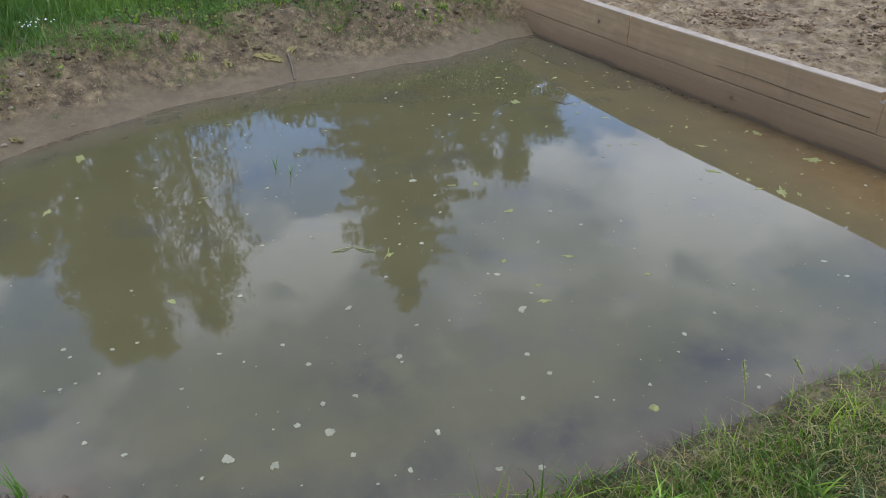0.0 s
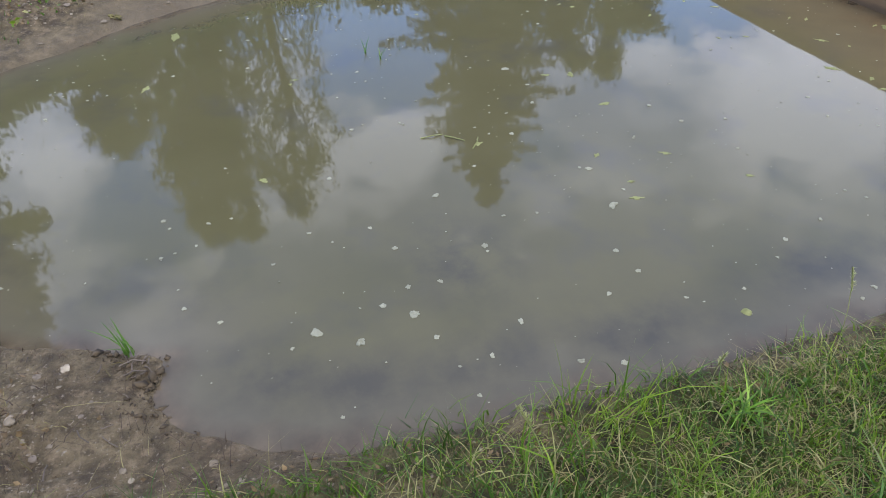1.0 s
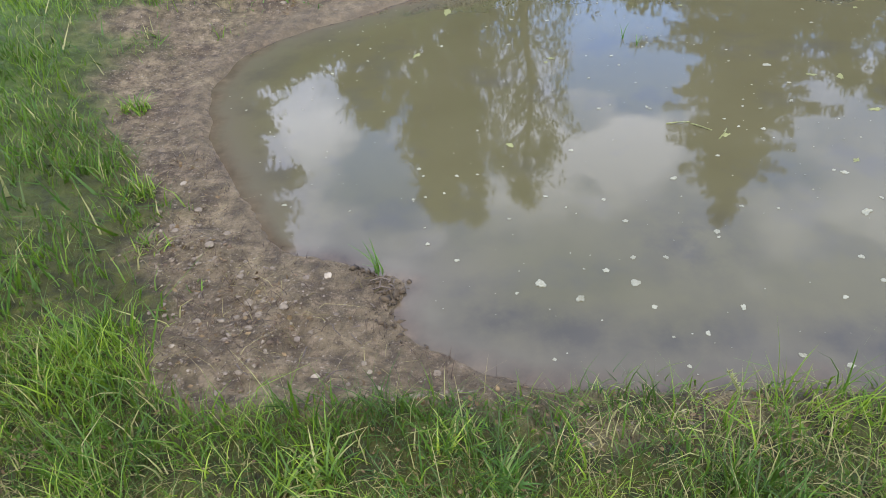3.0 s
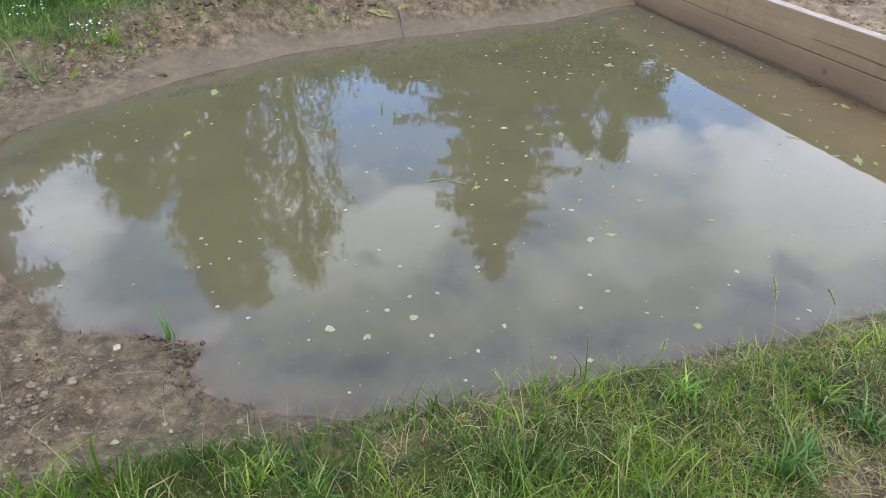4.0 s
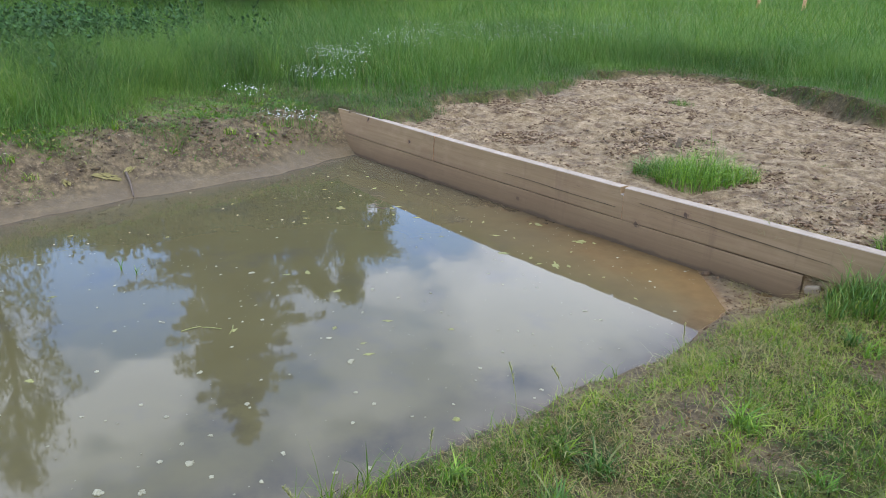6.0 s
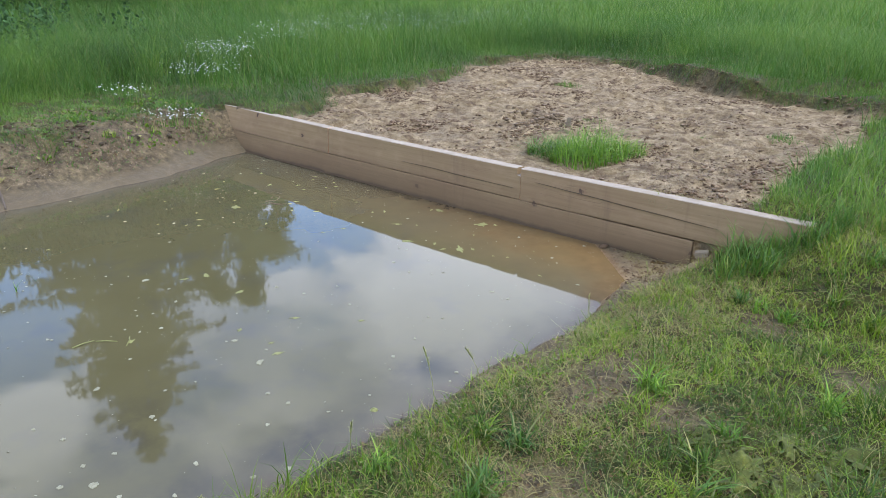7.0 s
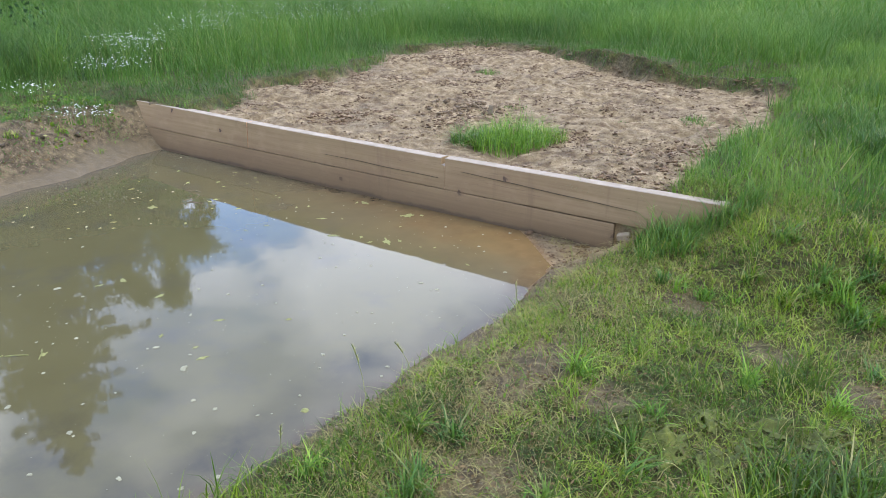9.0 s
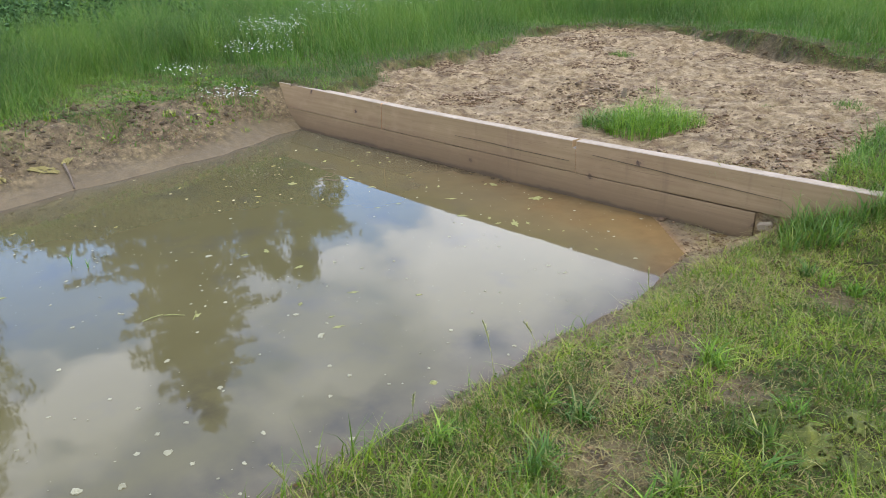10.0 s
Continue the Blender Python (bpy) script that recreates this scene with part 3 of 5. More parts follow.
def build_wall():
    wall = thing("plank_wall", "low retaining wall of weathered brown planks holding back sand", "retaining wall", kind="structure")
    a = plank(wall, -0.24, 1.611, 0.184, 0.402, seed=1, slope=-0.002)
    b = plank(wall, 1.621, 3.652, 0.181, 0.398, y0=0.0, seed=2, slope=-0.004, notch=0.03)
    c = plank(wall, 3.655, 5.50, 0.172, 0.392, y0=0.0005, seed=3, slope=0.004)
    for board in (a, b, c):
        board.data.materials.append(FRESH)
        board.data.polygons[-1].material_index = 1
        # upward faces take a paler wood: skylight on weathered tops, put into the colour
        board.data.materials.append(LIT_TOP)
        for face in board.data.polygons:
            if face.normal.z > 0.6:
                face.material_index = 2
    plank(wall, -0.20, 2.40, -0.06, 0.1815, y0=0.003, seed=4, slope=-0.002)
    plank(wall, 2.404, 4.885, -0.06, 0.1735, y0=-0.001, seed=5, slope=-0.0022)
    # splits along the grain
    for board, x0, x1, z0, z1, seed in ((c, 3.78, 5.02, 0.318, 0.272, 6), (b, 2.52, 3.60, 0.262, 0.246, 7)):
        bm = bmesh.new()
        rows = []
        for i in range(25):
            t = i / 24
            x = x0 + (x1 - x0) * t
            z = z0 + (z1 - z0) * t + 0.004 * noise.noise((x * 3.0, seed, 0)) + 0.0015 * noise.noise((x * 21.0, seed, 4))
            half = 0.0019 * math.sin(math.pi * t) ** 0.5 * (0.7 + 0.6 * noise.noise((x * 9.0, seed, 9))) + 0.0003
            y = float(wall_push(x)) * z - 0.0045
            rows.append([bm.verts.new(v) for v in ((x, y, z - half), (x, y, z + half), (x, y + 0.006, z + half), (x, y + 0.006, z - half))])
        for r, q in zip(rows, rows[1:]):
            for k in range(4):
                bm.faces.new((r[k], q[k], q[(k + 1) % 4], r[(k + 1) % 4]))
        bm.faces.new(rows[0][::-1])
        bm.faces.new(rows[-1])
        part("split", bm, DARKCLOD, board, "dark drying crack along the grain")
    return wall


build_wall()


# ---------------------------------------------------------------- grass
def blades(name, x, y, z, tall, wide, lean, material, seed, segments=3, tone=None):
    """Many bent, tapering blades in one mesh."""
    rs = np.random.RandomState(seed)
    n = len(x)
    a, turn = rs.rand(n) * 2 * np.pi, rs.rand(n) * 2 * np.pi
    lean = lean * (0.3 + rs.rand(n))
    co, tn = [], []
    base_tone = rs.rand(n) * 0.55 + 0.2 if tone is None else np.clip(tone + 0.3 * (rs.rand(n) - 0.5), 0, 1)
    for k in range(segments + 1):
        t = k / segments
        up = tall * (t - 0.35 * lean * t * t)
        out = tall * lean * t * t * 0.9
        w = wide * (1 - t) ** 0.7 * 0.5 if k < segments else 0
        cx, cy, cz = x + np.cos(a) * out, y + np.sin(a) * out, z - 0.01 + up
        if k < segments:
            co += [np.stack([cx - np.cos(turn) * w, cy - np.sin(turn) * w, cz], 1), np.stack([cx + np.cos(turn) * w, cy + np.sin(turn) * w, cz], 1)]
            # tone falls to 0.7 at the foot of the blade
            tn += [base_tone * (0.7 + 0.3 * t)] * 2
        else:
            co.append(np.stack([cx, cy, cz], 1))
            tn.append(base_tone)
    per = 2 * segments + 1
    verts = np.stack(co, 1).reshape(-1, 3)
    tones = np.stack(tn, 1).ravel()
    face = []
    for k in range(segments - 1):
        face += [(2 * k, 2 * k + 1, 2 * k + 3), (2 * k, 2 * k + 3, 2 * k + 2)]
    face.append((2 * segments - 2, 2 * segments - 1, 2 * segments))
    tris = (np.arange(n)[:, None, None] * per + np.array(face)[None]).reshape(-1, 3)
    return mesh_arrays(name, verts, tris, material, tones)


def scatter(x0, x1, y0, y1, density, seed, keep=turf):
    rs = np.random.RandomState(seed)
    n = int((x1 - x0) * (y1 - y0) * density)
    x, y = rs.uniform(x0, x1, n), rs.uniform(y0, y1, n)
    ok = rs.rand(n) < keep(x, y)
    return x[ok], y[ok]


def build_grass():
    # the trodden bank under the camera and beside the sand
    x, y = scatter(4.6, 7.3, -5.4, 0.4, 9800, 70, lambda x, y: smooth01(7.3 - x, 0.0, 0.9) * smooth01(y, -5.4, -4.9) * turf(x, y) * np.clip(2.2 * fbm(x, y, 3.1, 3, 73) - 0.2, 0.55, 1))
    t = np.random.RandomState(71).gamma(4, 0.25, len(x)) * 0.046
    # tone rises above y -1.8: the sunlit look is put into the colour
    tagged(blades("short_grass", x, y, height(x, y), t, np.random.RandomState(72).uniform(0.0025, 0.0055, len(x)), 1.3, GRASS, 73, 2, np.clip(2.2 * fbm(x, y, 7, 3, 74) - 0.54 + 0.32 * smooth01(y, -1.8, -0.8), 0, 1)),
           "short mottled green sward on the near bank", "grass", kind="stuff")
    clump = lambda x, y: np.clip(0.1 + 2.4 * (fbm(x, y, 4.5, 3, 61) - 0.36), 0.06, 1.3)
    x, y = scatter(4.4, 7.3, -5.6, 0.1, 5400, 11, lambda x, y: smooth01(7.3 - x, 0.0, 0.9) * smooth01(y, -5.6, -5.0) * turf(x, y) * np.clip(clump(x, y) + 0.2 * smooth01(x, 5.3, 4.9), 0.2, 1))
    t = np.random.RandomState(1).gamma(4, 0.25, len(x)) * (0.035 + 0.075 * clump(x, y) * (0.5 + fbm(x, y, 1.2, 2, 63)) + 0.045 * smooth01(-y, 1.9, 2.8) + 0.07 * smooth01(-np.hypot(x - 5.3, y + 0.1), -0.5, -0.1))
    t = np.minimum(t, 0.2) * (0.62 + 0.38 * np.maximum(smooth01(x, 5.5, 6.1), smooth01(-y, 2.4, 2.9)))
    t = t * (1 + 0.45 * smooth01(-y, 2.4, 2.9) * smooth01(y, -3.9, -3.5) * smooth01(fbm(x, y, 3.0, 2, 60), 0.42, 0.6))
    t = t * (1 - 0.45 * smooth01(-y, 3.0, 3.5) * smooth01(-shore_distance(x, y) + 0.2 * (fbm(x, y, 5, 2, 56) - 0.5), -0.34, -0.10))
    # same lift above y -1.8, sunlight put into the blade tone
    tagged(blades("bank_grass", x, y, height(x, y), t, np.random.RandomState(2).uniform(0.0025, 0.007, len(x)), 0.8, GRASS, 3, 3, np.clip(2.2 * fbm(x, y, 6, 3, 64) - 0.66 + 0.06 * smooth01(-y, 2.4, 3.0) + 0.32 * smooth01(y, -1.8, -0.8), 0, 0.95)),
           "short green trodden grass on the near bank", "grass", kind="stuff")
    x, y = scatter(4.5, 7.3, -5.4, 0.3, 9500, 21, lambda x, y: np.clip(1.9 * fbm(x, y, 2.4, 3, 71) - 0.38, 0.2, 1) * np.clip(turf(x, y) + 0.45, 0, 1) * (shore_distance(x, y) > 0.10) * (1 - 0.7 * smooth01(-y, 2.6, 3.2)) * (1 - 0.95 * smooth01(signed(MUD_SPIT, x, y), 0.4, 0.15)) * (0.7 + 0.6 * smooth01(x, 5.7, 5.2)))
    t = np.random.RandomState(22).uniform(0.02, 0.07, len(x))
    tagged(blades("thatch", x, y, height(x, y) + 0.006, t, np.random.RandomState(23).uniform(0.002, 0.005, len(x)), 2.6, STRAW, 24, 2),
           "dry yellowish straw lying between the grass blades", "thatch", kind="stuff")
    x, y = scatter(5.0, 8.6, 0.1, 7.0, 2800, 12)
    t = np.random.RandomState(3).gamma(4, 0.25, len(x)) * 0.78 * (0.085 + 0.11 * clump(x, y) + 0.10 * smooth01(y, 2.5, 5))
    # sunlight is added to the tone as y drops from 2.5 to 0.8
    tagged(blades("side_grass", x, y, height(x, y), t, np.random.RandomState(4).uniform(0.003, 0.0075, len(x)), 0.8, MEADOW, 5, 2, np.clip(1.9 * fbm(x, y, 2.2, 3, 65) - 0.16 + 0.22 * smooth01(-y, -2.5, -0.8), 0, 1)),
           "fresh green grass beside the sand", "grass", kind="stuff")
    x, y = scatter(0.8, 5.0, -7.0, -4.0, 2600, 13, lambda a, b: turf(a, b) * np.clip(2.6 * fbm(a, b, 2.8, 3, 55) - 0.75, 0.05, 1))
    t = np.random.RandomState(5).gamma(4, 0.25, len(x)) * (0.04 + 0.10 * clump(x, y))
    tagged(blades("spit_grass", x, y, height(x, y), t, np.random.RandomState(6).uniform(0.004, 0.009, len(x)), 0.8, GRASS, 7, 2, fbm(x, y, 1.3, 3, 66)),
           "green grass clumps behind the muddy spit", "grass", kind="stuff")
    x, y = scatter(-5.0, 1.2, -6.5, 0.6, 2300, 14, lambda a, b: turf(a, b) * np.where(a < -2.6, 0.8, 1.0))
    tallness = smooth01(shore_distance(x, y) + 0.8 * (fbm(x, y, 1.3, 2, 72) - 0.5) - 1.0 * smooth01(y, -2.6, -1.2), 0.8, 2.0)
    t = np.random.RandomState(7).gamma(6, 1 / 6, len(x)) * (0.03 + 0.08 * clump(x, y) + 0.46 * tallness)
    tagged(blades("tall_grass", x, y, height(x, y), t, np.random.RandomState(8).uniform(0.003, 0.007, len(x)), 1.0, MEADOW, 9, 2, np.clip(2.2 * fbm(x, y, 1.4, 3, 67) - 0.52 - 0.2 * smooth01(-x, 1.6, 3.2) * smooth01(-y, 0.5, 1.5), 0, 1)),
           "tall green meadow grass behind the far bank", "grass", kind="stuff")
    x, y = scatter(-12, 16, -16, 9, 85, 18, lambda a, b: turf(a, b) * (1 - ((a > -5) & (a < 7.3) & (b > -6.5) & (b < 0.3)) * np.where((a > 4.6) | (a < 1.2) | (b > -4.2), 1.0, 0.0)) * (b < np.where(a > 5.5, 9, 0.3)))
    t = np.random.RandomState(19).gamma(5, 0.2, len(x)) * 0.16
    tagged(blades("outer_grass", x, y, height(x, y), t, np.random.RandomState(20).uniform(0.010, 0.020, len(x)), 1.0, GRASS, 25, 1, np.clip(1.6 * fbm(x, y, 1.1, 3, 62) - 0.45, 0, 0.7)),
           "green grass on the meadow round the pond", "grass", kind="stuff")
    # the meadow beyond
    for name, x0, x1, y0, y1, density, wide, seed in (("meadow_grass", -7, 9, 0.3, 10, 1250, 0.0065, 15), ("far_meadow", -24, 14, 8, 30, 120, 0.022, 16), ("far_meadow", -24, -5, -10, 8, 170, 0.018, 17)):
        x, y = scatter(x0, x1, y0, y1, density, seed)
        keep = ~((x > 5.0) & (y < 7.0)) if seed == 15 else ~((x > -7) & (x < 9) & (y < 10) & (y > 0.3))
        keep &= ~((x > -5.0) & (y < 0.6))
        x, y = x[keep], y[keep]
        s = np.minimum(signed(SAND, x, y), 0.8 * np.hypot(x + 0.1, y - 0.1) - 0.5)
        t = np.random.RandomState(seed).gamma(6, 1 / 6, len(x)) * (0.09 + 0.33 * smooth01(s, 0.1, 1.6)) * (0.7 + 0.6 * fbm(x, y, 0.9, 2, 68))
        tagged(blades(name, x, y, height(x, y), t, wide * np.random.RandomState(seed).uniform(0.6, 1.3, len(x)), 0.9, MEADOW, seed, 2 if seed == 15 else 1, np.clip(1.0 * fbm(x, y, 0.8, 4, 69) + (0.02 if seed == 15 else 0.24 if seed == 16 else -0.05), 0, 1)),
               "long green meadow grass reaching into the distance", "grass", kind="stuff")
    # pale flowering heads over the tall grass
    x, y = scatter(-6.0, 6.0, -4.5, 9.0, 90, 26, lambda a, b: turf(a, b) * np.where(b < 0.3, smooth01(shore_distance(a, b), 1.6, 2.4), smooth01(signed(SAND, a, b), 0.7, 1.5)) * (a < 4.5))
    t = np.random.RandomState(27).uniform(0.40, 0.62, len(x))
    tagged(blades("flowering_grass", x, y, height(x, y), t, np.random.RandomState(28).uniform(0.0025, 0.005, len(x)), 0.5, MEADOW, 29, 3, np.full(len(x), 0.95)),
           "thin pale flowering stalks over the meadow grass", "grass", kind="stuff")


build_grass()


# ---------------------------------------------------------------- small loose matter
def lump_mesh(seed, flat=0.7, rough=0.25, level=1):
    """A small stone or clod of unit size: angular for level 0, rounder above."""
    bm = bmesh.new()
    if level == 0:
        rnd = random.Random(seed)
        for k in range(8):
            way = Vector((rnd.gauss(0, 1), rnd.gauss(0, 1), rnd.gauss(0, 1))).normalized() * rnd.uniform(0.65, 1.15)
            bm.verts.new((way.x, way.y * 0.8, way.z * flat))
        hull = bmesh.ops.convex_hull(bm, input=bm.verts[:])
        bmesh.ops.delete(bm, geom=[v for v in hull["geom_interior"] if isinstance(v, bmesh.types.BMVert)], context="VERTS")
        bmesh.ops.triangulate(bm, faces=bm.faces[:])
        bmesh.ops.recalc_face_normals(bm, faces=bm.faces[:])
    else:
        bmesh.ops.create_icosphere(bm, subdivisions=level, radius=1.0)
        for v in bm.verts:
            k = 1 + rough * noise.noise(v.co * 1.3 + Vector((seed * 7.1, seed * 3.3, seed))) + 0.4 * rough * noise.noise(v.co * 3 + Vector((seed, 5, 1)))
            v.co = Vector((v.co.x * k, v.co.y * k * 0.85, v.co.z * k * flat))
    bm.verts.index_update()
    co = np.array([v.co[:] for v in bm.verts])
    tris = np.array([[v.index for v in f.verts] for f in bm.faces])
    bm.free()
    return co, tris


def lumps(name, x, y, size, material, seed, flat=0.65, sink=0.3, level=1, label="", category=""):
    """Many small lumps lying on the ground, in one mesh."""
    rs = np.random.RandomState(seed)
    kinds = [lump_mesh(seed * 10 + k, flat, 0.9 if level == 0 else 0.5, level) for k in range(6)]
    cos, tris, base = [], [], 0
    z = height(x, y)
    for i in range(len(x)):
        co, tr = kinds[i % 6]
        a = rs.rand() * 6.283
        c, q = math.cos(a), math.sin(a)
        st = 0.7 + 0.7 * rs.rand()
        p = co * size[i] * np.array([st, 1, 0.8 + 0.4 * rs.rand()])
        p = np.stack([p[:, 0] * c - p[:, 1] * q + x[i], p[:, 0] * q + p[:, 1] * c + y[i], p[:, 2] + z[i] + size[i] * flat * (1 - 2 * sink)], 1)
        cos.append(p)
        tris.append(tr + base)
        base += len(co)
    return tagged(mesh_arrays(name, np.concatenate(cos), np.concatenate(tris), material), label, category, kind="stuff")


def on_sand(x, y):
    s = signed(SAND, x, y)
    heaps = fbm(x, y, 1.6, 3, 80)
    return np.where((s < 0.0) & (y > 0.1), np.clip(3.2 * (heaps - 0.38), 0.08, 1), 0)


def on_mud(x, y):
    d = shore_distance(x, y)
    return np.where((d > 0.02) & (y < -0.02), (1 - turf(x, y)) * np.clip(2.6 * (fbm(x, y, 2.2, 3, 81) - 0.3), 0.05, 1) * smooth01(d - 0.22 * (1 - smooth01(x, 1.0, 2.5)), 0.02, 0.14), 0)


def build_loose():
    rs = np.random.RandomState(90)
    x, y = scatter(-0.9, 5.4, 0.06, 6.5, 560, 91, on_sand)
    lumps("sand_clods", x, y, rs.gamma(1.4, 0.0055, len(x)) + 0.003, CLOD, 92, 0.5, 0.3, 0, "crumbly sandy clods trampled into the sand", "clods")
    x, y = scatter(-0.9, 5.4, 0.06, 6.5, 1500, 93, lambda a, b: on_sand(a, b) * (fbm(a, b, 1.1, 3, 83) > 0.40) * smooth01(fbm(a, b, 4.5, 3, 84), 0.50, 0.57))
    lumps("dark_clods", x, y, np.minimum(rs.gamma(1.5, 0.0062, len(x)) + 0.004, 0.026), EARTHCLOD, 94, 0.5, 0.3, 0, "dark earthy clods on the sand", "clods")
    x, y = scatter(-1.2, 5.6, 0.4, 7.0, 900, 99, lambda a, b: (np.abs(signed(SAND, a, b) + 0.25 * (fbm(a, b, 2.2, 3, 12) - 0.5) - 0.03) < 0.08) * np.where((b > 3.6) & (a > 1.5), 1.0, 0.15))
    lumps("turf_edge_clods", x, y, rs.gamma(1.8, 0.006, len(x)) + 0.003, MUDCLOD, 100, 0.42, 0.3, 0, "dark damp crumbs along the cut turf edge", "clods")
    x, y = scatter(4.25, 5.0, -0.75, -0.02, 700, 101, lambda a, b: (shore_distance(a, b) > 0.02) * (1 - turf(a, b)))
    lumps("corner_crumbs", x, y, rs.gamma(1.6, 0.0045, len(x)) + 0.002, EARTHCLOD, 102, 0.5, 0.35, 0, "brown crumbs of mud beside the planks", "clods")
    x, y = scatter(-0.5, 5.0, -5.6, -0.05, 1500, 95, on_mud)
    lumps("mud_crumbs", x, y, np.minimum(rs.gamma(1.2, 0.0032, len(x)) + 0.0013, 0.012), MUDCLOD, 96, 0.4, 0.40, 0, "dark crumbs of mud on the banks", "clods")
    x, y = scatter(-0.5, 5.0, -5.6, -0.05, 1900, 97, on_mud)
    lumps("gravel", x, y, rs.gamma(1.4, 0.0023, len(x)) + 0.0012, PEBBLE, 98, 0.32, 0.35, 0, "small pale pebbles scattered on the mud", "gravel")


def stone(x, y, size, seed, material=None, label="", flat=0.5):
    co, tris = lump_mesh(seed, flat, 0.45, 2)
    z = float(height(np.array([x]), np.array([y]))[0])
    ob = link_mesh("stone", co * size, [tuple(t) for t in tris.tolist()], material or PEBBLE)
    ob.matrix_world = pose(x, y, z + size * flat * 0.35, 0, 0, seed * 57 % 360)
    return tagged(ob, label, "stone", "stones on the muddy bank")


def build_clods():
    """Rough dark clods where the far bank was dug, and a dark crust at the tip of the spit."""
    rs = np.random.RandomState(103)
    x, y = scatter(-0.7, 1.6, -4.9, -0.1, 520, 104, lambda a, b: smooth01(shore_distance(a, b) + 0.3 * (fbm(a, b, 2.0, 3, 87) - 0.5), 0.34, 0.50) * np.clip(3.4 * (fbm(a, b, 2.6, 3, 88) - 0.42), 0, 1))
    lumps("bank_clods", x, y, np.minimum(rs.gamma(1.5, 0.0085, len(x)) + 0.004, 0.045), DARKCLOD, 105, 0.6, 0.35, 0, "dark rough clods on the dug far bank", "clods")
    x, y = scatter(4.02, 4.48, -4.12, -3.80, 2600, 106, lambda a, b: (shore_distance(a, b) > -0.015) * smooth01(shore_distance(a, b), 0.13, 0.03))
    lumps("spit_crust", x, y, rs.gamma(1.5, 0.004, len(x)) + 0.002, DARKCLOD, 107, 0.6, 0.3, 0, "dark wet crust along the tip of the mud spit", "clods")
    x, y = rs.normal(2.60, 0.20, 170), rs.normal(1.74, 0.18, 170)
    lumps("clod_heap", x, y, np.minimum(rs.gamma(1.8, 0.010, len(x)) + 0.005, 0.04), MUDCLOD, 112, 0.6, 0.3, 0, "heap of dark grey clods on the sand", "clods")
    x, y = rs.normal(4.55, 0.40, 420), np.abs(rs.normal(0.60, 0.34, 420)) + 0.14
    lumps("trodden_clods", x[x < 5.15], y[x < 5.15], np.minimum(rs.gamma(1.5, 0.006, len(x)) + 0.003, 0.022)[x < 5.15], CLOD, 113, 0.55, 0.3, 0, "brown trodden clods along the planks", "clods")
    x, y = scatter(3.4, 4.95, -4.9, -3.5, 210, 110, lambda a, b: on_mud(a, b) * smooth01(fbm(a, b, 4.0, 3, 82), 0.45, 0.6))
    lumps("pale_crust", x, y, np.minimum(rs.gamma(1.6, 0.005, len(x)) + 0.003, 0.016), PALECRUST, 111, 0.28, 0.35, 0, "pale dried flakes of mud on the spit", "clods")
    x, y = scatter(3.3, 4.95, -5.0, -3.4, 150, 108, lambda a, b: on_mud(a, b) * smooth01(fbm(a, b, 3.0, 3, 89), 0.42, 0.55))
    lumps("spit_clods", x, y, np.minimum(rs.gamma(1.6, 0.006, len(x)) + 0.004, 0.018), MUDCLOD, 109, 0.3, 0.4, 0, "flat brown clods of dried mud", "clods")


build_loose()
build_clods()
STONES = [(4.118, -4.195, 0.024), (4.133, -4.266, 0.019), (4.64, -4.16, 0.020), (3.46, -4.87, 0.022), (4.71, -4.41, 0.019), (4.63, -4.37, 0.017), (4.51, -4.33, 0.015),
          (4.44, -4.25, 0.018), (4.42, -4.21, 0.014), (4.59, -4.02, 0.014), (4.34, -4.14, 0.013), (4.33, -4.30, 0.022), (4.55, -4.04, 0.016), (4.07, -4.07, 0.012),
          (1.25, -4.12, 0.03), (1.05, -3.75, 0.022), (0.66, -3.05, 0.025), (1.45, -4.45, 0.02)]
pebble_rnd = random.Random(33)
while len(STONES) < 150:
    sx, sy = pebble_rnd.uniform(3.5, 4.9), pebble_rnd.uniform(-4.95, -3.6)
    if pebble_rnd.random() < float(on_mud(np.array([sx]), np.array([sy]))[0]) and float(shore_distance(np.array([sx]), np.array([sy]))[0]) > 0.04:
        STONES.append((sx, sy, 0.005 + min(pebble_rnd.gammavariate(1.6, 0.0042), 0.022)))
while len(STONES) < 200:
    sx, sy = pebble_rnd.uniform(0.1, 1.9), pebble_rnd.uniform(-4.9, -0.4)
    if pebble_rnd.random() < float(on_mud(np.array([sx]), np.array([sy]))[0]):
        STONES.append((sx, sy, 0.009 + min(pebble_rnd.gammavariate(1.6, 0.006), 0.03)))
for k, (sx, sy, size) in enumerate(STONES):
    white = k in (0, 2, 3) or k % 17 == 9
    stone(sx, sy, size * 0.66, k + 3, WHITE_STONE if white else GREYSTONE if k % 3 == 1 else PEBBLE, "rounded white stone on the muddy bank" if white else "dull brown stone pressed into the mud" if k % 3 == 1 else "pale grey pebble pressed into the mud", 0.35 + 0.25 * (k * 37 % 10) / 10)


# ---------------------------------------------------------------- trees
def tube(bm, a, b, r0, r1, sides=6):
    a, b = Vector(a), Vector(b)
    q = (b - a).to_track_quat("Z", "Y").to_matrix()
    rings = []
    for p, r in ((a, r0), (b, r1)):
        rings.append([bm.verts.new(p + q @ Vector((r * math.cos(6.283 * k / sides), r * math.sin(6.283 * k / sides), 0))) for k in range(sides)])
    for k in range(sides):
        bm.faces.new((rings[0][k], rings[0][(k + 1) % sides], rings[1][(k + 1) % sides], rings[1][k]))


